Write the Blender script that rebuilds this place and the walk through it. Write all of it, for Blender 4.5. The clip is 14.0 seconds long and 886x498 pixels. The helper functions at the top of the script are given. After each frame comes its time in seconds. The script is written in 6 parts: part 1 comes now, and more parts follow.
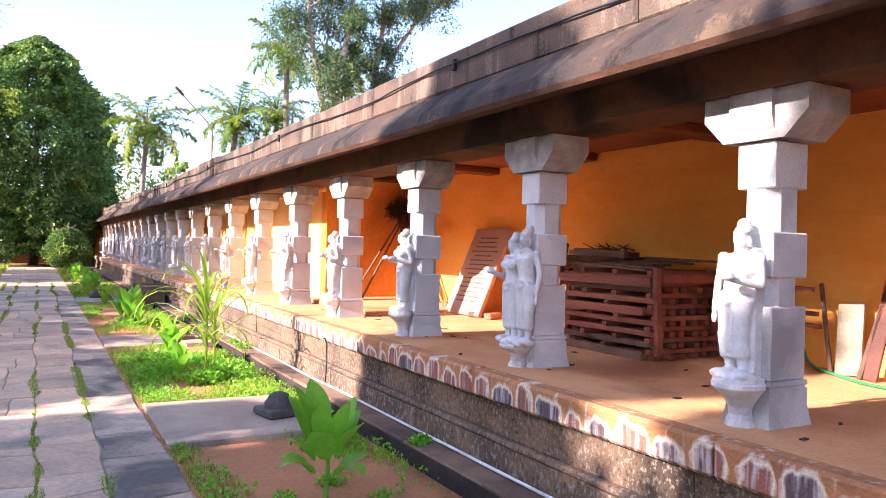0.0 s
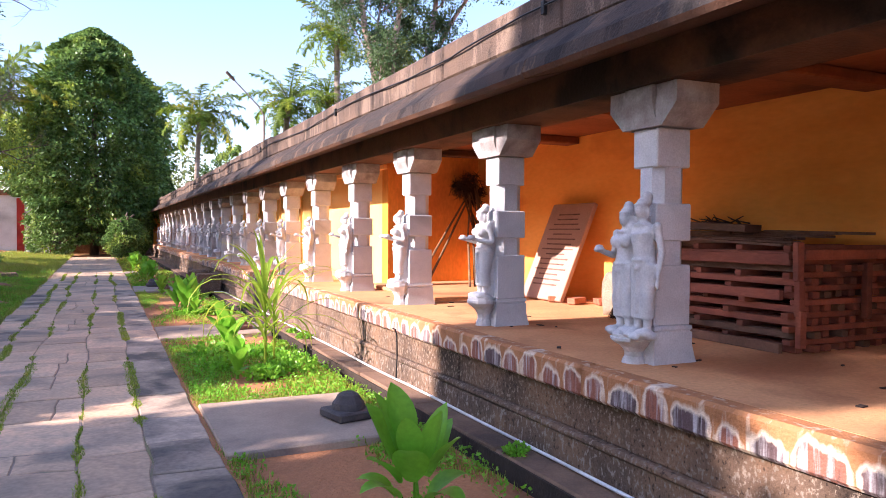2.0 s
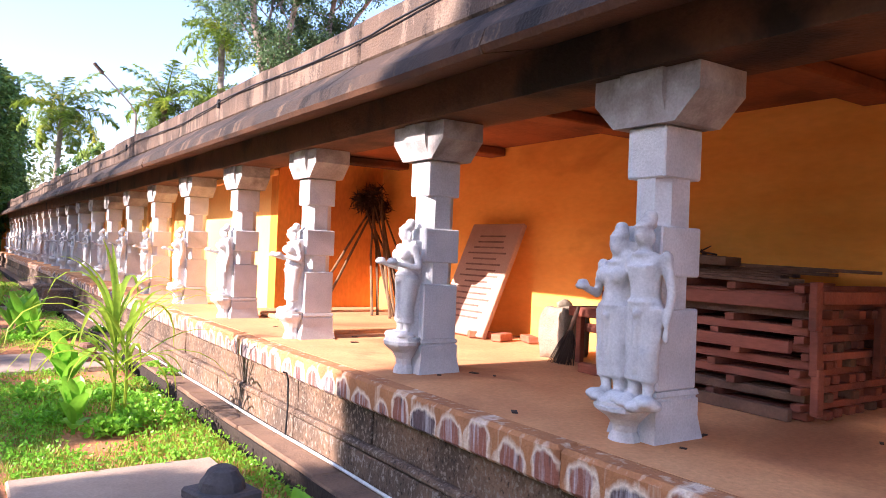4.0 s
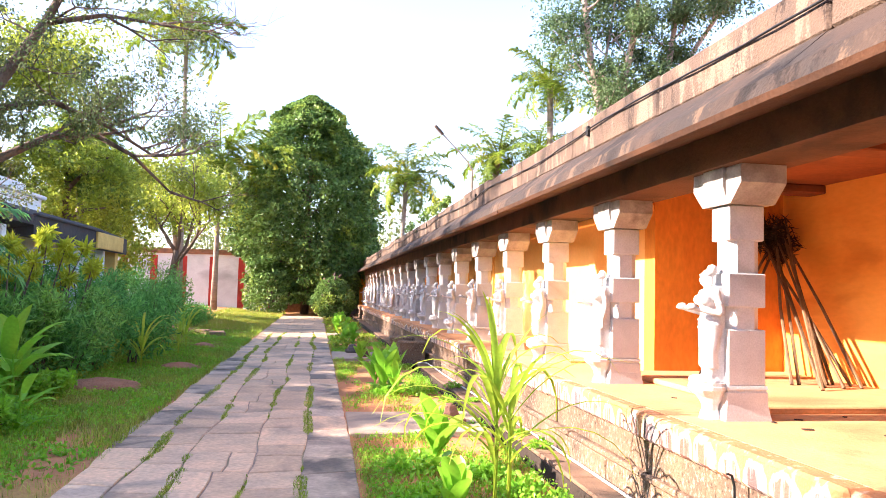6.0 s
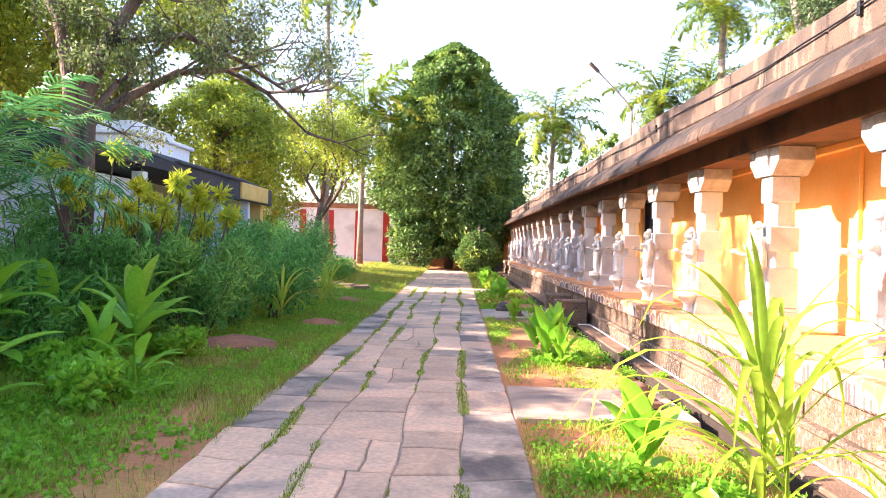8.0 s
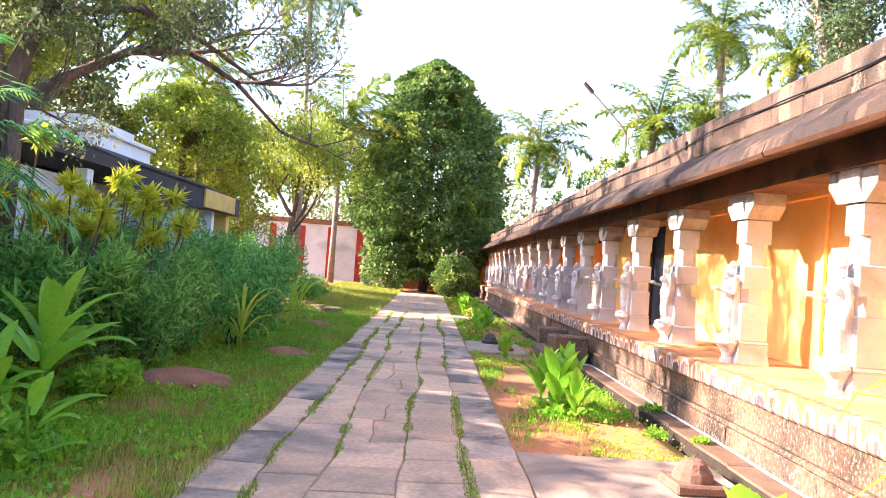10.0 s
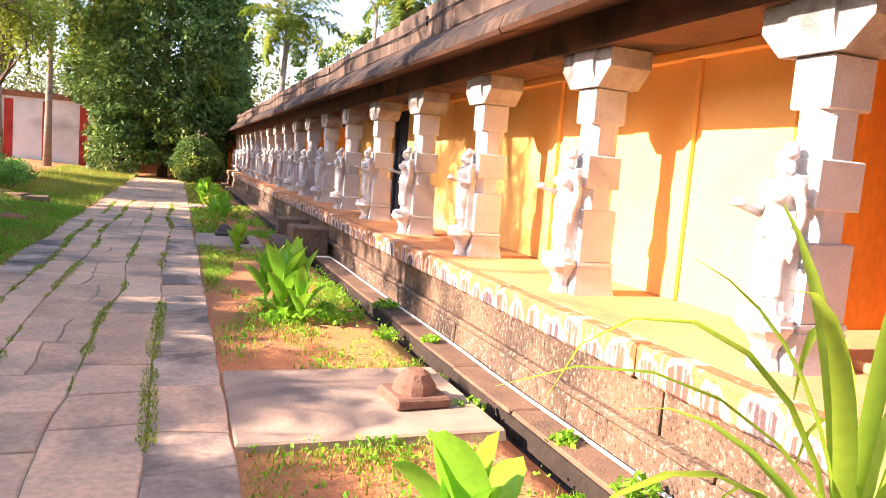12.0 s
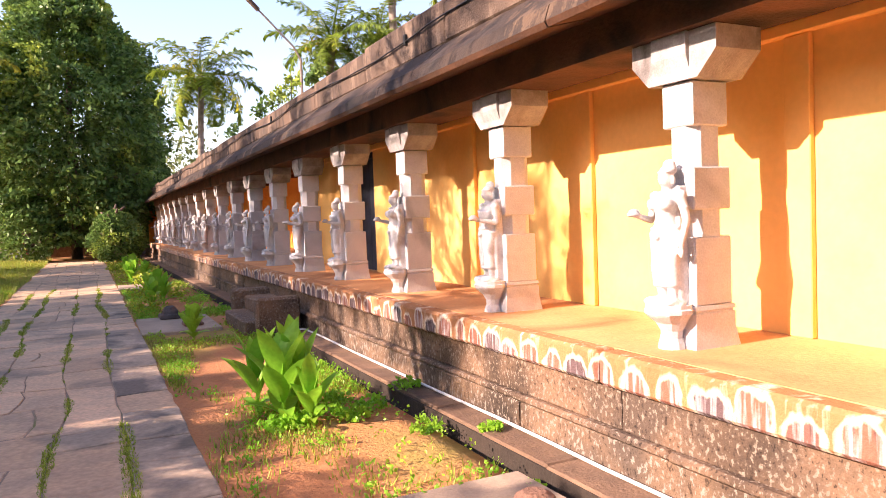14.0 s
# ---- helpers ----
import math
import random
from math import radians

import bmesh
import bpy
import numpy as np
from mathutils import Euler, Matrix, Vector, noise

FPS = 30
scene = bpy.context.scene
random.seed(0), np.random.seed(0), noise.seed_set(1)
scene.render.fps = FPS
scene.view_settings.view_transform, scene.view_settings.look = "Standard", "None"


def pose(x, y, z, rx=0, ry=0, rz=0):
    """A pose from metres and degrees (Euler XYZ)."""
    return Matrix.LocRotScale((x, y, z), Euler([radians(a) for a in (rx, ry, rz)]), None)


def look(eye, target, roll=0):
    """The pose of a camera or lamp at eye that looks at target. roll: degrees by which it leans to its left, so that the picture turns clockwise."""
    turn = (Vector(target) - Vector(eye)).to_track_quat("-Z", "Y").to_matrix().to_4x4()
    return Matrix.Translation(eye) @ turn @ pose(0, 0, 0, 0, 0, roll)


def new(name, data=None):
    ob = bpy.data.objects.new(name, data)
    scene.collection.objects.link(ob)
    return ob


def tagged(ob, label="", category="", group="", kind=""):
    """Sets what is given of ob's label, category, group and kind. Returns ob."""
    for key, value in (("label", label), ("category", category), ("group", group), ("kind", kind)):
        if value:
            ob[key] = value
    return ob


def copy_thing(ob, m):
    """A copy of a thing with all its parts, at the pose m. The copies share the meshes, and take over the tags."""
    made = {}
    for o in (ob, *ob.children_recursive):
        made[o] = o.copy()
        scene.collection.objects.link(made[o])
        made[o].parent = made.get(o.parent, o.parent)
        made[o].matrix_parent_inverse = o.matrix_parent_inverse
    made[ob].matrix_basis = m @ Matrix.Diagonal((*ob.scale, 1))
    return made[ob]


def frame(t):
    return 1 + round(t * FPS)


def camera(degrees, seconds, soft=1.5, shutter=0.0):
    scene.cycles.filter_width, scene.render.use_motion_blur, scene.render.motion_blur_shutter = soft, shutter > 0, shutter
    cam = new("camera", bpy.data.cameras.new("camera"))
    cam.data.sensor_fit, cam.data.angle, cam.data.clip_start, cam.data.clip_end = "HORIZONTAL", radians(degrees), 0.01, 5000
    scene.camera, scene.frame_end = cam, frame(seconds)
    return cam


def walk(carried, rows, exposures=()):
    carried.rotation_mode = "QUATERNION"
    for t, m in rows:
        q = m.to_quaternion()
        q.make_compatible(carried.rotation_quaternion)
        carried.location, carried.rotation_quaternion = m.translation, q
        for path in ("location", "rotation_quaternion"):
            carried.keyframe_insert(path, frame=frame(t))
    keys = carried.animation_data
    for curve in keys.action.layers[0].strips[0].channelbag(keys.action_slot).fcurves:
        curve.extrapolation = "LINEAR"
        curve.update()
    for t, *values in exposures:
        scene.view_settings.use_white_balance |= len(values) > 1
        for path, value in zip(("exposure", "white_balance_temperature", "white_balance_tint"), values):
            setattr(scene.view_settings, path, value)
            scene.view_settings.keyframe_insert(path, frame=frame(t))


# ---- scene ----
cam = camera(62.3, 14.0, soft=0.9)
PATH = [
    (0, (-0.427, 0.559, 1.566), (0.54, 2.309, 1.567), 1.5),
    (0.5, (-0.491, 0.808, 1.566), (0.301, 2.644, 1.593), 0.7),
    (1, (-0.502, 1.017, 1.519), (0.228, 2.879, 1.551), -0.2),
    (1.5, (-0.381, 1.266, 1.513), (0.319, 3.14, 1.494), 0.5),
    (2, (-0.27, 1.463, 1.516), (0.575, 3.275, 1.469), 0.3),
    (2.2, (-0.228, 1.571, 1.516), (0.761, 3.308, 1.459), -0.0),
    (4.3, (0.13, 3.012, 1.534), (1.254, 4.666, 1.558), 2.2),
    (4.5, (0.113, 3.165, 1.525), (1.223, 4.828, 1.57), 2.4),
    (5, (0.13, 3.553, 1.496), (1.029, 5.338, 1.57), 3.2),
    (5.5, (0.099, 4.001, 1.5), (0.626, 5.928, 1.596), 3.6),
    (6, (0.066, 4.398, 1.511), (0.401, 6.367, 1.631), 1.5),
    (6.5, (0.072, 4.832, 1.503), (0.184, 6.822, 1.658), 0.6),
    (7, (0.039, 5.233, 1.482), (0.062, 7.229, 1.616), -0.5),
    (7.5, (0.021, 5.665, 1.469), (0.009, 7.662, 1.579), 1.4),
    (8, (-0.056, 6.112, 1.438), (-0.099, 8.111, 1.426), 1.7),
    (8.2, (-0.07, 6.243, 1.433), (-0.125, 8.242, 1.419), 1.7),
    (10.5, (-0.381, 7.877, 1.476), (-0.331, 9.875, 1.537), 4.6),
    (11, (-0.296, 7.999, 1.521), (-0.223, 9.997, 1.444), 6.3),
    (11.5, (-0.101, 8.149, 1.499), (0.397, 10.078, 1.326), 6.0),
    (12, (0.121, 8.449, 1.504), (0.809, 10.315, 1.293), 4.7),
    (12.5, (0.111, 8.796, 1.52), (1.108, 10.52, 1.342), 2.9),
    (13, (0.025, 9.163, 1.516), (1.065, 10.864, 1.357), 2.2),
    (13.5, (-0.075, 9.573, 1.512), (0.951, 11.284, 1.371), -1.2),
    (14, (-0.135, 10.008, 1.486), (0.734, 11.807, 1.394), -2.1),
]
EXPOSURES = [
    (0, 2.02, 5760, 24),
    (0.5, 1.77, 5760, 25),
    (1, 1.9, 5760, 26),
    (2, 1.6, 5710, 27),
    (4.3, 1.9, 5710, 26),
    (4.5, 1.92, 5710, 26),
    (5, 1.49, 5860, 25),
    (5.5, 1.89, 6060, 27),
    (6, 2.32, 6210, 23),
    (6.5, 2.4, 6260, 23),
    (8, 2.45, 6260, 24),
    (10.5, 2.39, 6310, 26),
    (11, 2.39, 6360, 26),
    (11.5, 2.32, 6360, 25),
    (12, 1.97, 6600, 27),
    (12.5, 1.12, 7800, 37),
    (13, 0.77, 8000, 39),
    (13.5, 1.17, 7600, 37),
    (14, 1.57, 6700, 31),
]
walk(cam, [(t, look(eye, target, roll)) for t, eye, target, roll in PATH], EXPOSURES)

# ---- world, sun, exposure ----
SUN_EL, SUN_AZ = 27.0, 1.0
world = bpy.data.worlds.new("sky")
scene.world = world
world.use_nodes = True
wn = world.node_tree.nodes
sky = wn.new("ShaderNodeTexSky")
sky.sky_type = "NISHITA"
sky.sun_disc = False
sky.sun_elevation = radians(SUN_EL)
sky.sun_rotation = radians(-90)
sky.air_density, sky.dust_density, sky.ozone_density = 1.1, 1.3, 1.6
world.node_tree.links.new(sky.outputs[0], wn["Background"].inputs[0])
wn["Background"].inputs[1].default_value = 0.135
sun_data = bpy.data.lights.new("sun", "SUN")
sun_data.energy, sun_data.angle, sun_data.color = 5.0, radians(0.6), (1.0, 0.86, 0.67)
sun = new("sun", sun_data)
sun.matrix_world = look((-20, 0, 12), Vector((-20, 0, 12)) + Vector((math.cos(radians(SUN_EL)), -math.sin(radians(SUN_AZ)), -math.sin(radians(SUN_EL)))))


# ---- materials ----
def mat(name, a, b=None, c=None, scale=3.0, fine=40.0, rough=0.85, bump=0.3, metal=0.0, stretch=(1, 1, 1), spread=0.0, spots=0.55, thin=0.0, depth=0.02, grain=0.5):
    """Two-scale procedural surface: a mixes to b by broad noise and to c by blotches; fine grain gives relief."""
    m = bpy.data.materials.new(name)
    m.use_nodes = True
    nt = m.node_tree
    n, l = nt.nodes, nt.links
    bsdf = n["Principled BSDF"]
    b = b or tuple(v * 0.7 for v in a)
    c = c or tuple(v * 0.5 for v in a)
    geo = n.new("ShaderNodeNewGeometry")
    mp = n.new("ShaderNodeMapping")
    mp.inputs["Scale"].default_value = stretch
    l.new(geo.outputs["Position"], mp.inputs["Vector"])
    n1 = n.new("ShaderNodeTexNoise")
    n1.inputs["Scale"].default_value, n1.inputs["Detail"].default_value, n1.inputs["Roughness"].default_value = scale, 6, 0.6
    n2 = n.new("ShaderNodeTexNoise")
    n2.inputs["Scale"].default_value, n2.inputs["Detail"].default_value = fine, 4
    n3 = n.new("ShaderNodeTexNoise")
    n3.inputs["Scale"].default_value, n3.inputs["Detail"].default_value, n3.inputs["Distortion"].default_value = scale * 0.45, 8, 0.6
    for k in (n1, n2, n3):
        l.new(mp.outputs[0], k.inputs["Vector"])
    r1 = n.new("ShaderNodeValToRGB")
    r1.color_ramp.elements[0].position, r1.color_ramp.elements[1].position = 0.38, 0.64
    r1.color_ramp.elements[0].color, r1.color_ramp.elements[1].color = (*a, 1), (*b, 1)
    l.new(n1.outputs["Fac"], r1.inputs[0])
    r3 = n.new("ShaderNodeValToRGB")
    r3.color_ramp.elements[0].position, r3.color_ramp.elements[1].position = spots, spots + 0.14
    l.new(n3.outputs["Fac"], r3.inputs[0])
    mx = n.new("ShaderNodeMix")
    mx.data_type = "RGBA"
    l.new(r3.outputs[0], mx.inputs[0])
    l.new(r1.outputs[0], mx.inputs[6])
    mx.inputs[7].default_value = (*c, 1)
    hsv = n.new("ShaderNodeHueSaturation")
    l.new(mx.outputs[2], hsv.inputs["Color"])
    # grain and per-piece variation act on the value
    info = n.new("ShaderNodeObjectInfo")
    add = n.new("ShaderNodeMath")
    add.operation = "MULTIPLY_ADD"
    add.inputs[1].default_value, add.inputs[2].default_value = grain, 1 - grain / 2
    l.new(n2.outputs["Fac"], add.inputs[0])
    var = n.new("ShaderNodeMath")
    var.operation = "MULTIPLY_ADD"
    var.inputs[1].default_value, var.inputs[2].default_value = spread, 1 - spread / 2
    l.new(info.outputs["Random"], var.inputs[0])
    isl = n.new("ShaderNodeMath")
    isl.operation = "MULTIPLY_ADD"
    isl.inputs[1].default_value, isl.inputs[2].default_value = thin, 1 - thin / 2
    l.new(geo.outputs["Random Per Island"], isl.inputs[0])
    m1 = n.new("ShaderNodeMath")
    m1.operation = "MULTIPLY"
    l.new(add.outputs[0], m1.inputs[0])
    l.new(var.outputs[0], m1.inputs[1])
    m2 = n.new("ShaderNodeMath")
    m2.operation = "MULTIPLY"
    l.new(m1.outputs[0], m2.inputs[0])
    l.new(isl.outputs[0], m2.inputs[1])
    l.new(m2.outputs[0], hsv.inputs["Value"])
    l.new(hsv.outputs[0], bsdf.inputs["Base Color"])
    bsdf.inputs["Roughness"].default_value, bsdf.inputs["Metallic"].default_value = rough, metal
    bsdf.inputs["Specular IOR Level"].default_value = 0.3
    if bump:
        bp = n.new("ShaderNodeBump")
        bp.inputs["Strength"].default_value, bp.inputs["Distance"].default_value = bump, depth
        su = n.new("ShaderNodeMath")
        l.new(n2.outputs["Fac"], su.inputs[0])
        l.new(n1.outputs["Fac"], su.inputs[1])
        l.new(su.outputs[0], bp.inputs["Height"])
        l.new(bp.outputs[0], bsdf.inputs["Normal"])
    return m


def leaf_mat(name, a, b, c, glow=0.35, rough=0.45, thin=0.7):
    """Leaves: reflect and let light through, each leaf a little different."""
    m = mat(name, a, b, c, scale=0.9, fine=30, rough=rough, bump=0, thin=thin)
    nt = m.node_tree
    n, l = nt.nodes, nt.links
    bsdf, out = n["Principled BSDF"], n["Material Output"]
    tr = n.new("ShaderNodeBsdfTranslucent")
    l.new(bsdf.inputs["Base Color"].links[0].from_socket, tr.inputs["Color"])
    ms = n.new("ShaderNodeMixShader")
    ms.inputs[0].default_value = glow
    l.new(bsdf.outputs[0], ms.inputs[1])
    l.new(tr.outputs[0], ms.inputs[2])
    l.new(ms.outputs[0], out.inputs[0])
    return m


def streaked(name, base, dark, drip, lift, scale=9.0, cover=0.5):
    """Stone with paint and rain streaks that run down its face."""
    m = mat(name, base, dark, tuple(v * 0.35 for v in dark), scale=2.2, fine=55, bump=0.5, spots=0.56)
    nt = m.node_tree
    n, l = nt.nodes, nt.links
    hsv = next(k for k in n if k.bl_idname == "ShaderNodeHueSaturation")
    was = hsv.inputs["Color"].links[0].from_socket
    geo = next(k for k in n if k.bl_idname == "ShaderNodeNewGeometry")
    mp = n.new("ShaderNodeMapping")
    mp.inputs["Scale"].default_value = (1, 1, lift)
    l.new(geo.outputs["Position"], mp.inputs["Vector"])
    ns = n.new("ShaderNodeTexNoise")
    ns.inputs["Scale"].default_value, ns.inputs["Detail"].default_value, ns.inputs["Roughness"].default_value = scale, 5, 0.62
    l.new(mp.outputs[0], ns.inputs["Vector"])
    nb = n.new("ShaderNodeTexNoise")
    nb.inputs["Scale"].default_value, nb.inputs["Detail"].default_value = 60, 3
    l.new(geo.outputs["Position"], nb.inputs["Vector"])
    mu = n.new("ShaderNodeMath")
    mu.operation = "MULTIPLY_ADD"
    mu.inputs[1].default_value = 0.18
    l.new(nb.outputs["Fac"], mu.inputs[0])
    l.new(ns.outputs["Fac"], mu.inputs[2])
    rp = n.new("ShaderNodeValToRGB")
    rp.color_ramp.elements[0].position, rp.color_ramp.elements[1].position = cover + 0.09, cover + 0.15
    l.new(mu.outputs[0], rp.inputs[0])
    mx = n.new("ShaderNodeMix")
    mx.data_type = "RGBA"
    l.new(rp.outputs[0], mx.inputs[0])
    l.new(was, mx.inputs[6])
    # second, darker set of streaks between the pale ones
    rp2 = n.new("ShaderNodeValToRGB")
    rp2.color_ramp.elements[0].position, rp2.color_ramp.elements[1].position = cover - 0.12, cover - 0.05
    rp2.color_ramp.elements[0].color, rp2.color_ramp.elements[1].color = (0.16, 0.14, 0.14, 1), (1, 1, 1, 1)
    l.new(mu.outputs[0], rp2.inputs[0])
    mm = n.new("ShaderNodeMix")
    mm.data_type, mm.blend_type = "RGBA", "MULTIPLY"
    mm.inputs[0].default_value = 0.8
    l.new(was, mm.inputs[6])
    l.new(rp2.outputs[0], mm.inputs[7])
    l.new(mm.outputs[2], mx.inputs[6])
    mx.inputs[7].default_value = (*drip, 1)
    l.new(mx.outputs[2], hsv.inputs["Color"])
    return m


def drip_mat(name, pitch=0.25, top=0.70):
    """Coping paint: ochre wash with arched, lime-edged patches where water has run down and bared red and dark stone."""
    m = mat(name, (0.46, 0.20, 0.08), (0.35, 0.145, 0.06), (0.22, 0.085, 0.045), scale=3.0, fine=60, bump=0.45, spots=0.6)
    n, l = m.node_tree.nodes, m.node_tree.links
    hsv = next(k for k in n if k.bl_idname == "ShaderNodeHueSaturation")
    geo = next(k for k in n if k.bl_idname == "ShaderNodeNewGeometry")
    wash = hsv.inputs["Color"].links[0].from_socket

    def calc(op, a, b=0.0, c=0.0):
        k = n.new("ShaderNodeMath")
        k.operation = op
        for i, v in enumerate((a, b, c)):
            if isinstance(v, (int, float)):
                k.inputs[i].default_value = v
            else:
                l.new(v, k.inputs[i])
        return k.outputs[0]

    def speckle(scale, stretch, detail=4):
        mp = n.new("ShaderNodeMapping")
        mp.inputs["Scale"].default_value = stretch
        l.new(geo.outputs["Position"], mp.inputs["Vector"])
        k = n.new("ShaderNodeTexNoise")
        k.inputs["Scale"].default_value, k.inputs["Detail"].default_value = scale, detail
        l.new(mp.outputs[0], k.inputs["Vector"])
        return k.outputs["Fac"]

    def blend(fac, a, b):
        k = n.new("ShaderNodeMix")
        k.data_type = "RGBA"
        l.new(fac, k.inputs[0])
        for i, v in ((6, a), (7, b)):
            if isinstance(v, tuple):
                k.inputs[i].default_value = (*v, 1)
            else:
                l.new(v, k.inputs[i])
        return k.outputs[2]

    def ramp(v, lo, hi):
        k = n.new("ShaderNodeMapRange")
        k.inputs["From Min"].default_value, k.inputs["From Max"].default_value = lo, hi
        l.new(v, k.inputs["Value"])
        return k.outputs[0]

    xyz = n.new("ShaderNodeSeparateXYZ")
    l.new(geo.outputs["Position"], xyz.inputs[0])
    along = calc("MULTIPLY_ADD", speckle(2.3, (0, 1, 0), 2), 0.22, xyz.outputs["Y"])
    along = calc("MULTIPLY_ADD", speckle(9.0, (0, 1, 0.4), 2), 0.07, along)
    u = calc("DIVIDE", along, pitch)
    cell = calc("FLOOR", u)
    rnd = n.new("ShaderNodeTexWhiteNoise")
    rnd.noise_dimensions = "1D"
    l.new(cell, rnd.inputs["W"])
    chance = rnd.outputs["Value"]
    tone = n.new("ShaderNodeSeparateColor")
    l.new(rnd.outputs["Color"], tone.inputs[0])
    side = calc("ABSOLUTE", calc("SUBTRACT", calc("FRACT", u), 0.5))
    half = calc("MULTIPLY_ADD", chance, 0.17, 0.32)
    ragged = calc("MULTIPLY_ADD", speckle(15, (1, 1, 0.5), 6), 0.10, -0.05)
    wide = calc("MULTIPLY", calc("SUBTRACT", half, side), pitch)
    arch = calc("SUBTRACT", calc("MULTIPLY_ADD", calc("POWER", calc("DIVIDE", side, half), 3.0), -0.055, calc("MULTIPLY_ADD", tone.outputs[1], -0.09, top)), xyz.outputs["Z"])
    depth = calc("ADD", calc("MINIMUM", wide, arch), ragged)
    streak = speckle(34, (1, 1, 0.09))
    bare = blend(ramp(tone.outputs[0], 0.45, 0.7), (0.29, 0.11, 0.07), (0.12, 0.075, 0.075))
    bare = blend(ramp(streak, 0.48, 0.74), bare, (0.56, 0.51, 0.51))
    bare = blend(ramp(speckle(24, (1, 1, 0.2)), 0.58, 0.75), bare, (0.06, 0.045, 0.045))
    wash = blend(ramp(speckle(20, (1, 1, 0.12)), 0.57, 0.75), wash, (0.66, 0.50, 0.36))
    out = blend(ramp(depth, -0.026, 0.004), wash, (0.74, 0.61, 0.47))
    out = blend(ramp(depth, 0.003, 0.024), out, bare)
    l.new(out, hsv.inputs["Color"])
    return m


GRANITE = mat("pale_granite", (0.60, 0.59, 0.59), (0.47, 0.465, 0.475), (0.30, 0.285, 0.28), scale=2.5, fine=90, rough=0.8, bump=0.4, depth=0.008, spread=0.14, spots=0.57)
# Capital granite: weathering stains, with the shade below the eave put into the tone.
WORN_SHADED_CAP = mat("weathered_shaded_granite", (0.40, 0.38, 0.37), (0.24, 0.21, 0.20), (0.09, 0.075, 0.07), scale=4.5, fine=80, rough=0.85, bump=0.4, depth=0.008, spots=0.57)
CARVED = mat("carved_granite", (0.62, 0.60, 0.59), (0.48, 0.47, 0.47), (0.30, 0.28, 0.27), scale=6, fine=90, rough=0.8, bump=0.3, depth=0.006, spots=0.57)
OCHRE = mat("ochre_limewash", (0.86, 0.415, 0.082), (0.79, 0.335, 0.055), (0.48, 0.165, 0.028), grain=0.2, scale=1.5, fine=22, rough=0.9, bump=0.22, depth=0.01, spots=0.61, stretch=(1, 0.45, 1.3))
# Paler copy of OCHRE: sun glare on the front wall is put into the colour.
OCHRE_PALE = mat("pale_sunlit_limewash", (0.90, 0.545, 0.185), (0.87, 0.485, 0.14), (0.72, 0.33, 0.075), grain=0.16, scale=0.9, fine=22, rough=0.9, bump=0.18, depth=0.01, spots=0.62)
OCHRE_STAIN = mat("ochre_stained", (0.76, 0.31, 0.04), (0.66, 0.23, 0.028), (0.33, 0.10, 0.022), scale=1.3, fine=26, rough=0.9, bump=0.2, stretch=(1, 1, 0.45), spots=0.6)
FLOORING = mat("earthy_floor", (0.64, 0.325, 0.145), (0.55, 0.255, 0.11), (0.32, 0.135, 0.06), scale=1.6, fine=45, rough=0.92, bump=0.25, spots=0.56)
BAND = drip_mat("drip_stained_coping")
PLINTH = streaked("weathered_plinth", (0.205, 0.122, 0.074), (0.098, 0.066, 0.048), (0.25, 0.195, 0.15), 0.8, scale=40, cover=0.55)
PLINTH_LOW = streaked("mossy_plinth", (0.205, 0.125, 0.076), (0.10, 0.07, 0.052), (0.27, 0.22, 0.18), 0.6, scale=34, cover=0.55)
KERB = mat("kerb_stone", (0.22, 0.13, 0.08), (0.145, 0.088, 0.058), (0.075, 0.052, 0.04), scale=3, fine=50, rough=0.9, bump=0.5, spread=0.25)
EAVE = streaked("rain_streaked_eave", (0.055, 0.034, 0.024), (0.029, 0.022, 0.019), (0.105, 0.066, 0.042), 0.35, scale=3.2, cover=0.57)
PARAPET = streaked("weathered_parapet", (0.125, 0.08, 0.055), (0.07, 0.05, 0.04), (0.18, 0.125, 0.09), 0.25, scale=3.6, cover=0.54)
SOFFIT = mat("painted_soffit", (0.25, 0.08, 0.025), (0.165, 0.05, 0.018), (0.045, 0.022, 0.013), scale=1.2, fine=25, rough=0.9, bump=0.25, spots=0.55)
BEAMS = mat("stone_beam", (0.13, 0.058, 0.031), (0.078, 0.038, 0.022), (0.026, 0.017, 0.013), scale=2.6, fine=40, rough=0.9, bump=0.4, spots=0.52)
# Stained brown eave underside; floor bounce and eave shade are worked into the colour.
UNDERSIDE = mat("stained_shaded_underside", (0.095, 0.042, 0.021), (0.055, 0.026, 0.015), (0.022, 0.014, 0.011), scale=2.2, fine=40, rough=0.9, bump=0.4, spots=0.55)
PALEBARK = mat("pale_bark", (0.40, 0.31, 0.25), (0.28, 0.21, 0.17), (0.16, 0.12, 0.10), scale=3, fine=26, rough=0.95, bump=0.8, depth=0.04, stretch=(1, 1, 0.35))
LEAF_TALL = leaf_mat("fine_tall_foliage", (0.115, 0.18, 0.065), (0.08, 0.14, 0.065), (0.27, 0.32, 0.06), glow=0.4, thin=0.9)
FLAG_EDGE = mat("weathered_edge_stone", (0.48, 0.35, 0.25), (0.34, 0.255, 0.19), (0.16, 0.125, 0.10), scale=3.2, fine=26, rough=0.92, bump=0.35, depth=0.014, spread=0.36, spots=0.48, grain=0.75)
FLAG = mat("flagstone", (0.66, 0.42, 0.26), (0.50, 0.34, 0.225), (0.30, 0.225, 0.165), scale=2.2, fine=26, rough=0.9, bump=0.3, depth=0.014, spread=0.34, spots=0.53, thin=0.14, grain=0.75)
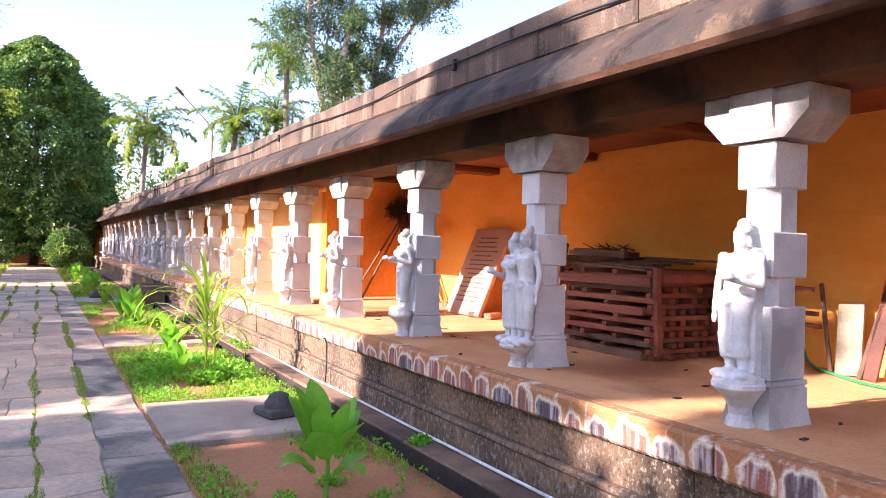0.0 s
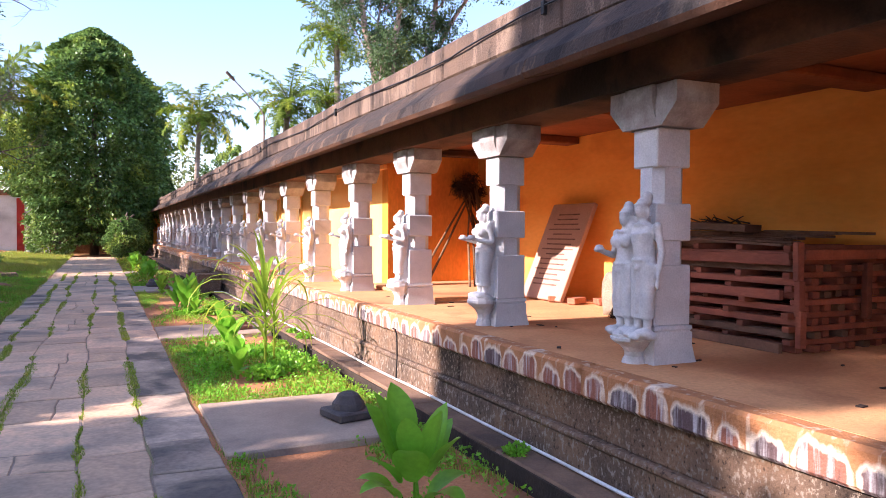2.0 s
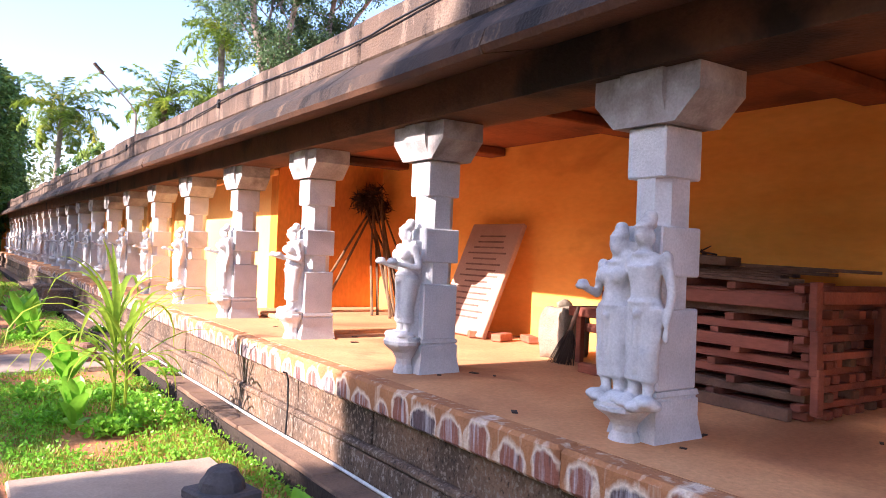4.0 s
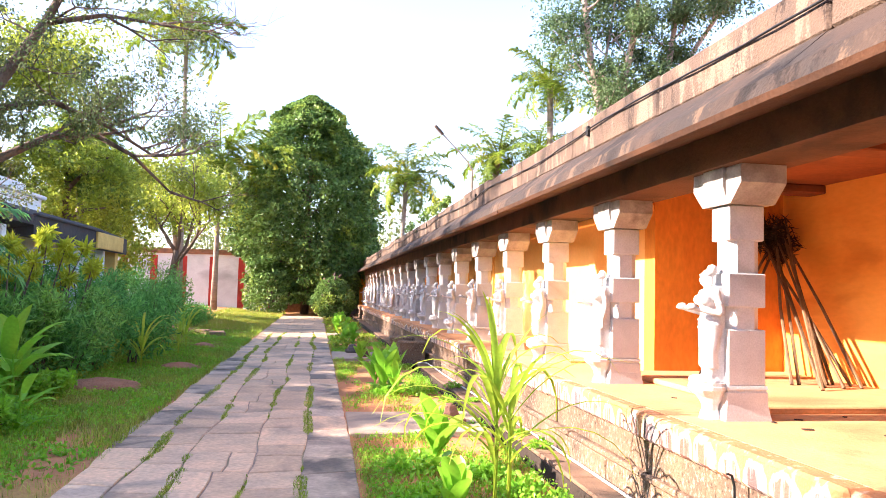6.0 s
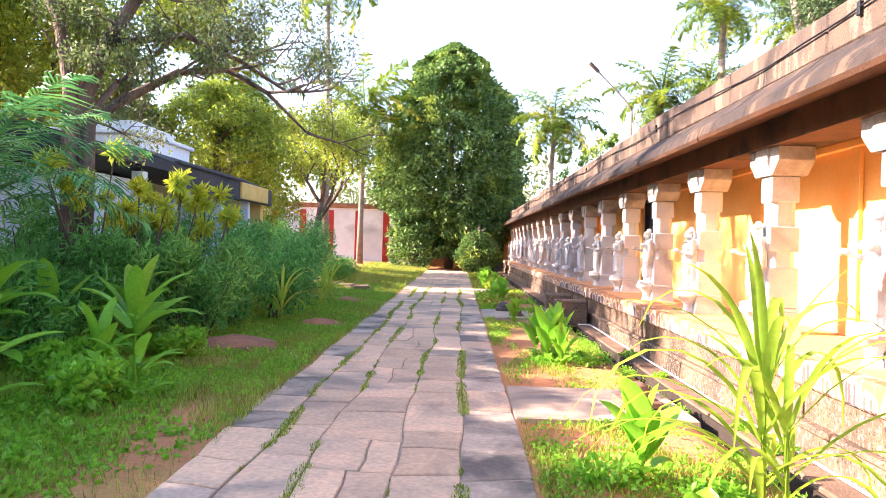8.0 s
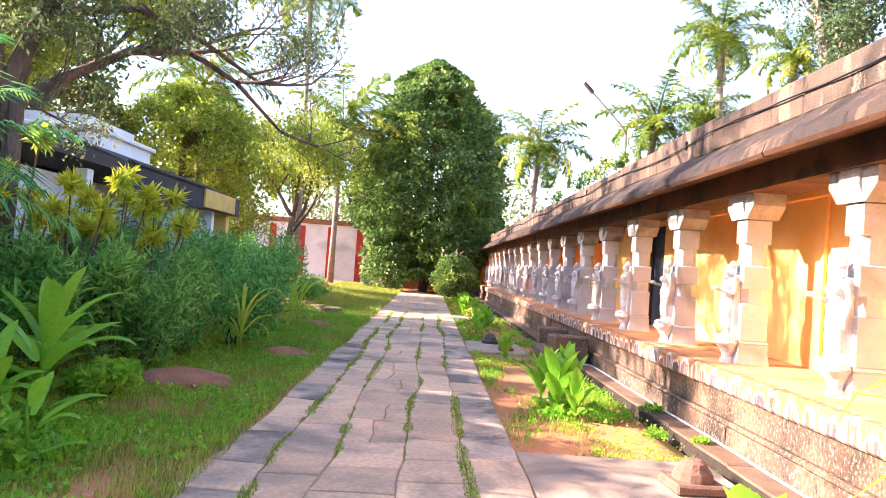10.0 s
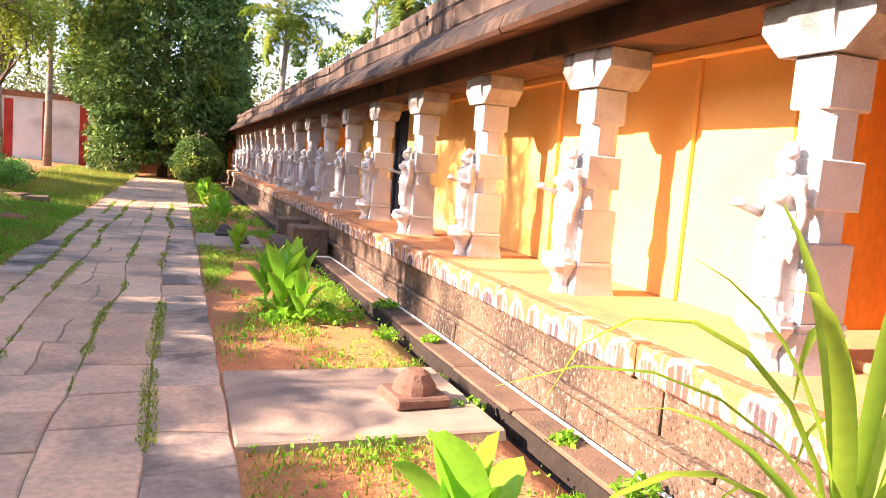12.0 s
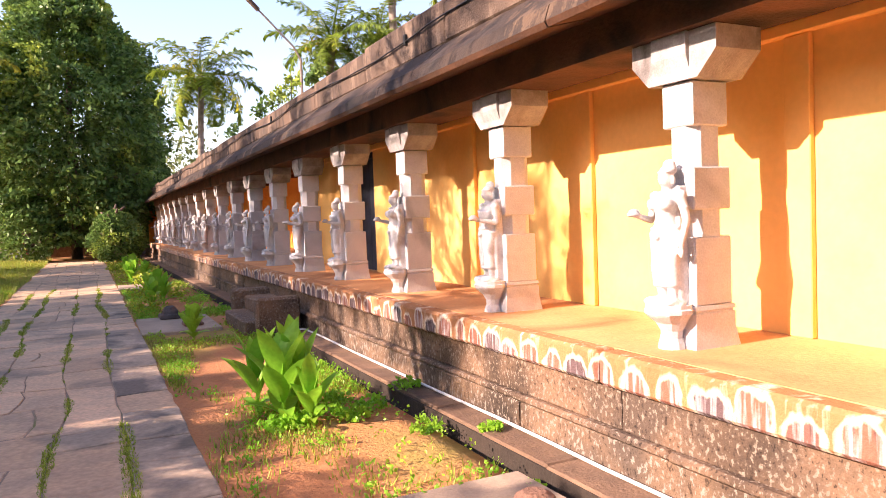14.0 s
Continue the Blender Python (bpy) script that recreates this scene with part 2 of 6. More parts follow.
BED = mat("dusty_joint_filling", (0.36, 0.25, 0.18), (0.26, 0.19, 0.13), (0.20, 0.20, 0.06), scale=2.5, fine=40, rough=0.95, bump=0.5, spots=0.52)
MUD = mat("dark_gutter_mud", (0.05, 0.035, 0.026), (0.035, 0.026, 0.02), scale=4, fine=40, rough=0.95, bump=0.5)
PAD = mat("concrete_pad", (0.43, 0.315, 0.225), (0.33, 0.24, 0.175), (0.15, 0.125, 0.115), scale=2.0, fine=60, rough=0.9, bump=0.2, spots=0.56)
DARKSTONE = mat("dark_stone", (0.11, 0.09, 0.085), (0.08, 0.065, 0.06), (0.16, 0.10, 0.08), scale=8, fine=60, rough=0.8, bump=0.5)
REDSTONE = mat("brown_stone", (0.25, 0.13, 0.085), (0.19, 0.10, 0.07), (0.12, 0.08, 0.06), scale=8, fine=60, rough=0.85, bump=0.5)
SOIL = mat("soil_and_turf", (0.52, 0.215, 0.09), (0.42, 0.175, 0.075), (0.30, 0.24, 0.055), scale=0.9, fine=30, rough=0.95, bump=0.6, spots=0.55, depth=0.03)
EARTH = mat("red_earth", (0.46, 0.20, 0.11), (0.36, 0.15, 0.085), (0.26, 0.12, 0.065), scale=5, fine=40, rough=0.95, bump=0.8, depth=0.04)
REDWOOD = mat("red_primed_timber", (0.27, 0.085, 0.05), (0.20, 0.06, 0.04), (0.10, 0.04, 0.03), scale=5, fine=60, rough=0.7, bump=0.3, spread=0.5, stretch=(1, 0.3, 1))
OLDWOOD = mat("old_timber", (0.16, 0.085, 0.055), (0.11, 0.06, 0.04), (0.06, 0.035, 0.03), scale=6, fine=60, rough=0.8, bump=0.4, spread=0.5)
BAMBOO = mat("dry_pole", (0.20, 0.12, 0.06), (0.13, 0.075, 0.04), (0.07, 0.04, 0.03), scale=6, fine=50, rough=0.7, bump=0.3, spread=0.5)
BLACKBRUSH = mat("dry_palm_fibre", (0.055, 0.035, 0.025), (0.035, 0.022, 0.018), scale=8, bump=0, thin=0.6)
SLATE = mat("pinkish_slab", (0.47, 0.29, 0.22), (0.42, 0.25, 0.19), (0.34, 0.20, 0.15), scale=2, fine=70, rough=0.75, bump=0.25)
INK = mat("worn_lettering", (0.24, 0.13, 0.10), scale=9, bump=0)
SACKING = mat("cement_sack", (0.30, 0.245, 0.18), (0.24, 0.195, 0.14), (0.16, 0.125, 0.09), scale=7, fine=80, rough=0.85, bump=0.5)
BRICKRED = mat("brick", (0.38, 0.14, 0.07), (0.30, 0.10, 0.06), scale=9, bump=0.5, spread=0.3)
PIPEWHITE = mat("pvc_pipe", (0.72, 0.72, 0.70), (0.60, 0.59, 0.56), scale=4, rough=0.45, bump=0.05)
CABLE = mat("black_cable", (0.015, 0.015, 0.016), rough=0.5, bump=0)
HOSE = mat("green_hose", (0.05, 0.28, 0.10), rough=0.4, bump=0)
WHITEWASH = mat("whitewash", (0.70, 0.72, 0.75), (0.56, 0.58, 0.62), (0.36, 0.37, 0.40), scale=0.8, fine=20, bump=0.2, spots=0.58)
REDSTRIPE = mat("red_stripe_paint", (0.42, 0.045, 0.035), (0.34, 0.04, 0.03), scale=2, bump=0.1)
DARKROOF = mat("dark_roof_slab", (0.05, 0.043, 0.045), (0.033, 0.03, 0.033), (0.085, 0.07, 0.06), scale=1.2, fine=25, bump=0.4, stretch=(1, 1, 0.4))
TILEROOF = mat("terracotta_coping", (0.30, 0.15, 0.085), (0.20, 0.10, 0.065), scale=3, bump=0.6)
YELLOWEND = mat("yellow_plaster", (0.62, 0.42, 0.13), (0.50, 0.33, 0.10), scale=2, bump=0.2)
BARK = mat("bark", (0.17, 0.115, 0.085), (0.11, 0.078, 0.06), (0.055, 0.045, 0.04), scale=4, fine=26, rough=0.95, bump=1.0, depth=0.05, stretch=(1, 1, 0.35))
PALMBARK = mat("palm_bark", (0.28, 0.23, 0.18), (0.20, 0.16, 0.13), scale=3, fine=20, bump=0.8, stretch=(1, 1, 2.5))
DARKDOOR = mat("dark_blue_door", (0.045, 0.05, 0.075), (0.03, 0.035, 0.05), scale=3, bump=0.2)
# The bright third colour stands in for sunlit patches among the leaves.
LEAF_DARK = leaf_mat("dense_foliage", (0.15, 0.25, 0.055), (0.09, 0.17, 0.045), (0.34, 0.42, 0.06), thin=1.0)
LEAF_SUN = leaf_mat("open_foliage", (0.15, 0.19, 0.065), (0.11, 0.155, 0.055), (0.25, 0.24, 0.07), glow=0.4)
LEAF_YELLOW = leaf_mat("yellow_green_foliage", (0.38, 0.43, 0.045), (0.24, 0.32, 0.04), (0.13, 0.21, 0.035), glow=0.5)
LEAF_BUSH = leaf_mat("bush_foliage", (0.16, 0.40, 0.085), (0.115, 0.32, 0.07), (0.25, 0.45, 0.08), thin=0.9, glow=0.5)
LEAF_CANNA = leaf_mat("broad_leaf", (0.26, 0.53, 0.04), (0.19, 0.46, 0.032), (0.40, 0.56, 0.055), glow=0.45, rough=0.35, thin=0.4)
LEAF_CANE = leaf_mat("cane_leaf", (0.46, 0.52, 0.045), (0.30, 0.45, 0.045), (0.62, 0.55, 0.10), glow=0.5, thin=0.7)
LEAF_PALM = leaf_mat("palm_leaf", (0.18, 0.26, 0.02), (0.09, 0.15, 0.018), (0.44, 0.41, 0.03), thin=0.9, glow=0.35, rough=0.6)
LEAF_CROTON = leaf_mat("yellow_rosette_leaf", (0.62, 0.60, 0.05), (0.48, 0.52, 0.04), (0.30, 0.42, 0.04), thin=0.5, glow=0.5)
LEAF_SAPLING = leaf_mat("young_palm_leaf", (0.10, 0.29, 0.08), (0.07, 0.23, 0.07), (0.16, 0.33, 0.07), thin=0.6, glow=0.3, rough=0.55)
GRASS = leaf_mat("grass_blade", (0.32, 0.38, 0.045), (0.24, 0.33, 0.035), (0.44, 0.35, 0.09), glow=0.35, thin=0.8)


# ---- builders ----
def mesh_ob(name, bm, material, parent=None, label="", smooth=False):
    me = bpy.data.meshes.new(name)
    bmesh.ops.recalc_face_normals(bm, faces=bm.faces)
    bm.to_mesh(me)
    bm.free()
    me.materials.append(material)
    if smooth:
        me.shade_smooth()
    ob = new(name, me)
    if parent:
        ob.parent = parent
    if label:
        ob["label"] = label
    return ob


def part(name, bm, material, parent, label="", smooth=False):
    return mesh_ob(name, bm, material, parent, label, smooth)


def thing(name, x, y, z, label, category, group="", rz=0):
    ob = new(name)
    ob.matrix_world = pose(x, y, z, 0, 0, rz)
    ob.empty_display_size = 0.1
    return tagged(ob, label, category, group)


def box(bm, x0, x1, y0, y1, z0, z1, bevel=0.0, m=None, jit=0.0, rng=random):
    vs = [bm.verts.new((x + rng.uniform(-jit, jit), y + rng.uniform(-jit, jit), z + rng.uniform(-jit, jit))) for x in (x0, x1) for y in (y0, y1) for z in (z0, z1)]
    fs = [bm.faces.new([vs[i] for i in q]) for q in ((0, 1, 3, 2), (4, 6, 7, 5), (0, 4, 5, 1), (2, 3, 7, 6), (0, 2, 6, 4), (1, 5, 7, 3))]
    if bevel:
        es = list({e for f in fs for e in f.edges})
        out = bmesh.ops.bevel(bm, geom=es, offset=bevel, segments=1, affect="EDGES", profile=0.6)
        vs = list({v for f in out["faces"] for v in f.verts} | {v for v in vs if v.is_valid})
    if m is not None:
        for v in vs:
            v.co = m @ v.co
    return vs


def boxed(x0, x1, y0, y1, z0, z1, bevel=0.0, m=None, jit=0.0):
    bm = bmesh.new()
    box(bm, x0, x1, y0, y1, z0, z1, bevel, m, jit)
    return bm


def ball(bm, c, r, m=None, sub=2):
    mm = Matrix.Translation(c) @ (m or Matrix()) @ Matrix.Diagonal((*r, 1))
    bmesh.ops.create_icosphere(bm, subdivisions=sub, radius=1, matrix=mm)


def rod(bm, a, b, r0, r1=None, seg=8):
    a, b = Vector(a), Vector(b)
    r1 = r0 if r1 is None else r1
    d = b - a
    q = d.to_track_quat("Z", "Y").to_matrix().to_4x4()
    bmesh.ops.create_cone(bm, cap_ends=True, segments=seg, radius1=r0, radius2=max(r1, 1e-4), depth=d.length, matrix=Matrix.Translation((a + b) / 2) @ q)


def tube(bm, pts, radii, seg=8):
    """A swept tube through points, with a radius for each."""
    rings = []
    for i, p in enumerate(pts):
        d = Vector(pts[min(i + 1, len(pts) - 1)]) - Vector(pts[max(i - 1, 0)])
        q = d.to_track_quat("Z", "Y")
        rings.append([bm.verts.new(Vector(p) + q @ Vector((math.cos(t) * radii[i], math.sin(t) * radii[i], 0))) for t in [2 * math.pi * k / seg for k in range(seg)]])
    for r0, r1 in zip(rings, rings[1:]):
        for k in range(seg):
            bm.faces.new((r0[k], r0[(k + 1) % seg], r1[(k + 1) % seg], r1[k]))
    bm.faces.new(rings[-1])
    bm.faces.new(rings[0][::-1])


def extrude_y(bm, profile, y0, y1):
    """A closed x-z profile drawn out along y."""
    a = [bm.verts.new((x, y0, z)) for x, z in profile]
    b = [bm.verts.new((x, y1, z)) for x, z in profile]
    n = len(profile)
    for i in range(n):
        bm.faces.new((a[i], a[(i + 1) % n], b[(i + 1) % n], b[i]))
    bm.faces.new(a[::-1])
    bm.faces.new(b)


def leaves(rng, centres, radii, count, size, aspect=2.2, fold=0.25, droop=0.2, shell=0.45, out=1.0):
    """Vertices and faces of many small folded leaves in ellipsoidal clumps."""
    centres, radii = np.asarray(centres, float), np.asarray(radii, float)
    if radii.ndim == 1:
        radii = np.repeat(radii[:, None], 3, 1)
    w = radii.prod(1) ** (2 / 3)
    pick = rng.choice(len(centres), count, p=w / w.sum())
    d = rng.normal(size=(count, 3))
    d /= np.linalg.norm(d, axis=1)[:, None]
    r = rng.uniform(shell, 1, count) ** (1 / 2)
    p = centres[pick] + d * r[:, None] * radii[pick]
    axis = d * out + rng.normal(size=(count, 3)) * 0.9
    axis[:, 2] -= droop
    axis /= np.linalg.norm(axis, axis=1)[:, None]
    side = np.cross(axis, rng.normal(size=(count, 3)))
    side /= np.linalg.norm(side, axis=1)[:, None]
    up = np.cross(side, axis)
    s = size * rng.uniform(0.6, 1.3, count)[:, None]
    a = p - axis * s * 0.5
    b = p + axis * s * 0.5
    l = p + side * s / aspect * 0.5 + up * s * fold * 0.3
    q = p - side * s / aspect * 0.5 + up * s * fold * 0.3
    v = np.stack([a, l, b, q], 1).reshape(-1, 3)
    i = np.arange(count) * 4
    f = np.concatenate([np.stack([i, i + 1, i + 2], 1), np.stack([i, i + 2, i + 3], 1)])
    return v, f


def raw(name, v, f, material, parent=None, label=""):
    me = bpy.data.meshes.new(name)
    me.from_pydata(np.asarray(v).tolist(), [], np.asarray(f).tolist() if not isinstance(f, list) else f)
    me.materials.append(material)
    ob = new(name, me)
    if parent:
        ob.parent = parent
    if label:
        ob["label"] = label
    return ob


def stack(*sets):
    vs, fs, k = [], [], 0
    for v, f in sets:
        vs.append(np.asarray(v))
        fs.append(np.asarray(f) + k)
        k += len(v)
    return np.concatenate(vs), np.concatenate(fs)

# ---- large structure ----
TOP = 0.70            # platform height
Y0, Y1 = -4.0, 49.0   # colonnade from end to end
rng = np.random.default_rng(7)

# ground: one sheet, finer near the walk, gently uneven
bm = bmesh.new()
xs = [-400, -120, -50, -25] + [-16 + 0.8 * i for i in range(18)] + [-1.78, 0.45, 0.52, 1.2, 1.8, 1.985, 2.0, 2.125, 2.14, 2.4, 8, 30, 120, 400]
ys = [-300, -60, -20] + [-6 + 1.0 * i for i in range(60)] + [70, 120, 300, 600]
grid = [[bm.verts.new((x, y, (0.10 * noise.noise((x * 0.35, y * 0.3, 1.0)) + 0.35 * min(1, max(0, (-x - 2.2) / 5)) if -17 < x < -1.8 and -6 < y < 54 else (0.016 if -1.8 <= x <= 0.46 else (-0.14 if 1.99 < x < 2.13 else -0.015 if x <= 2.5 else 0))) )) for y in ys] for x in xs]
for i in range(len(xs) - 1):
    for j in range(len(ys) - 1):
        bm.faces.new((grid[i][j], grid[i + 1][j], grid[i + 1][j + 1], grid[i][j + 1]))
tagged(mesh_ob("ground", bm, SOIL, smooth=True), "reddish soil with patches of turf and weeds", "ground", kind="structure")

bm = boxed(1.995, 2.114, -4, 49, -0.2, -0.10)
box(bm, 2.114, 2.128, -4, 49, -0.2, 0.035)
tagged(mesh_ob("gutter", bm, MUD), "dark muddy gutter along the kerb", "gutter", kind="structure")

# platform core and floor of the colonnade
plat = tagged(mesh_ob("platform", boxed(2.50, 6.2, Y0, Y1, -0.05, TOP - 0.02), PLINTH), "raised stone platform of the colonnade with streaked edge", "platform", kind="structure")
tagged(mesh_ob("floor", boxed(2.52, 6.2, Y0, Y1, TOP - 0.016, TOP, 0.0), FLOORING), "dusty reddish earthen floor of the colonnade", "floor", kind="structure")
# a low raised bay of floor before the corner
tagged(mesh_ob("floor_step", boxed(3.25, 5.09, 9.25, 11.69, TOP + 0.001, TOP + 0.055, 0.012), FLOORING), "low raised slab of floor in the hall corner", "floor", kind="structure")

# walls
XB, XF, YC = 5.10, 3.60, 11.70
def wall(name, x0, x1, y0, y1, z0, z1, material, label):
    return tagged(mesh_ob(name, boxed(x0, x1, y0, y1, z0, z1), material), label, "wall", kind="structure")
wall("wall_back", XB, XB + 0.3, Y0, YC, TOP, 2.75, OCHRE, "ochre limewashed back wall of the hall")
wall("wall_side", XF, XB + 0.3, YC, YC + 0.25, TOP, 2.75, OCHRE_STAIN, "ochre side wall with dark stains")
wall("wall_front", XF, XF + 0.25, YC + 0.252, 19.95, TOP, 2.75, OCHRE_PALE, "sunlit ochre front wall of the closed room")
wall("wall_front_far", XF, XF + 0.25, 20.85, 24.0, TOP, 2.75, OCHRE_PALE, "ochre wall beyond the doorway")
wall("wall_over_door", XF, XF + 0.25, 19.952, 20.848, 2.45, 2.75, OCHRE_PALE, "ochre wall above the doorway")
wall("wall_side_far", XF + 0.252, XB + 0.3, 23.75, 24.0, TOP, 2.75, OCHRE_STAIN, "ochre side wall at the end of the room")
wall("wall_back_far", XB, XB + 0.3, 24.002, Y1, TOP, 2.75, OCHRE, "ochre back wall of the far hall")
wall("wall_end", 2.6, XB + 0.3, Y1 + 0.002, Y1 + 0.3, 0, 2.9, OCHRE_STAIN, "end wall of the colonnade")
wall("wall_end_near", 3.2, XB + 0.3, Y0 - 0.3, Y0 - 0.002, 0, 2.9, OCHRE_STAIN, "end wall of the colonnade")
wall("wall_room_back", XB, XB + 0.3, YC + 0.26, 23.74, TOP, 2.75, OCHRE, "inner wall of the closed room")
door = thing("door_1", XF + 0.10, 20.40, TOP, "dark blue panelled door, shut", "door")
door["kind"] = "structure"
part("door_frame", boxed(-0.06, 0.10, -0.445, -0.37, 0, 1.745, 0.006), DARKDOOR, door)
part("door_frame", boxed(-0.06, 0.10, 0.37, 0.445, 0, 1.745, 0.006), DARKDOOR, door)
part("door_frame", boxed(-0.058, 0.10, -0.369, 0.369, 1.66, 1.744, 0.006), DARKDOOR, door)
part("door_leaf", boxed(0.0, 0.04, -0.368, -0.003, 0.005, 1.655, 0.006), DARKDOOR, door)
part("door_leaf", boxed(0.0, 0.04, 0.003, 0.368, 0.005, 1.655, 0.006), DARKDOOR, door)
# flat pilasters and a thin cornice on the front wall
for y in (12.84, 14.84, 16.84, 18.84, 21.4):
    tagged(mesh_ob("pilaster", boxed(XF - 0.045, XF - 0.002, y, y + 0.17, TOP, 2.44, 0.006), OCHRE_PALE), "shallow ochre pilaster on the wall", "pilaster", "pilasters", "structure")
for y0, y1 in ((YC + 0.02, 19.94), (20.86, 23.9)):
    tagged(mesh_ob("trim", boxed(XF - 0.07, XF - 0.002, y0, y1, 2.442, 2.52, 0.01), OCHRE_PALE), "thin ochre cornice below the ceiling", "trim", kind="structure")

# ceiling slabs with beams across, lintel beam along the pillars
bm = bmesh.new()
for k in range(-4, 23):
    y = 4.14 + 2 * k
    box(bm, 3.02, XB + 0.3, y - 0.985, y + 0.985, 2.70, 2.80)
tagged(mesh_ob("ceiling", bm, SOFFIT), "reddish painted stone slab ceiling", "ceiling", kind="structure")
for k in range(-3, 23):
    y = 3.12 + 2 * k
    x1 = XF - 0.08 if YC < y < 24.0 else XB - 0.003
    tagged(mesh_ob("beam", boxed(3.215, x1, y - 0.13, y + 0.13, 2.61, 2.698, 0.012), SOFFIT), "painted stone cross beam under the ceiling", "beam", "cross beams", "structure")
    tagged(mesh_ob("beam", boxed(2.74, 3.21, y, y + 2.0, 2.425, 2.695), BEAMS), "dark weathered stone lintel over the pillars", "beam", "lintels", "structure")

# eave and parapet, in lengths as the slabs are laid
for i in range(27):
    y = Y0 + i * 1.96
    j = 0.012 * noise.noise((i * 3.7, 0, 0))
    bm = bmesh.new()
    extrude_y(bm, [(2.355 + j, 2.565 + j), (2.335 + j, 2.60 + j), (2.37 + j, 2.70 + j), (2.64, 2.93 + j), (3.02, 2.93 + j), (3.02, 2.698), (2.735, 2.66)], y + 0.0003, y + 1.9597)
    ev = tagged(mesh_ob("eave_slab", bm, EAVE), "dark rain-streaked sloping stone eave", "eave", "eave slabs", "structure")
    # down-facing faces take the colour that holds bounce and shade
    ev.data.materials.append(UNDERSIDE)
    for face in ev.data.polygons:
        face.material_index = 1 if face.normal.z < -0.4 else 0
    bm = bmesh.new()
    jj = 0.03 * noise.noise((i * 1.7, 4, 0)) + (0.05 if i % 7 == 3 else 0)
    box(bm, 2.655, 2.90, y + 0.002, y + 1.958, 2.934, 3.27 + jj, 0.02, jit=0.006)
    tagged(mesh_ob("parapet", bm, PARAPET), "weathered plaster parapet with black streaks", "parapet", "parapet lengths", "structure")
bm = bmesh.new()
box(bm, 2.9, 6.4, Y0 - 0.3, Y1 + 0.3, 2.81, 3.0)
tagged(mesh_ob("roof", bm, DARKROOF), "flat weathered roof behind the parapet", "roof", kind="structure")

# black cable clipped along the parapet
bm = bmesh.new()
pts = []
for i in range(0, 161):
    y = -3 + i * 0.32
    pts.append((2.640 - 0.006 * (i % 3), y, 3.13 + 0.028 * math.sin(y * 1.35) + 0.02 * noise.noise((y * 0.8, 0, 3))))
tube(bm, pts, [0.008] * len(pts), 6)
cable = tagged(mesh_ob("cable", bm, CABLE, smooth=True), "black cable clipped along the weathered parapet", "cable")
for y in (6.0, 11.2, 16.4, 22.0):
    part("cable_clip", boxed(2.625, 2.66, y - 0.02, y + 0.02, 3.09, 3.19, 0.004), CABLE, cable)

# ---- pillars ----
def block(bm, half, z0, z1, bev=0.008):
    box(bm, -half, half, -half * 0.86, half * 0.86, z0, z1, bev)


def octagon(bm, half, z0, z1):
    c = half * 0.52
    ring = [(half, c), (c, half), (-c, half), (-half, c), (-half, -c), (-c, -half), (c, -half), (half, -c)]
    a = [bm.verts.new((x, y, z0)) for x, y in ring]
    b = [bm.verts.new((x, y, z1)) for x, y in ring]
    for v in a + b:
        v.co.y *= 0.86
    for i in range(8):
        bm.faces.new((a[i], a[(i + 1) % 8], b[(i + 1) % 8], b[i]))


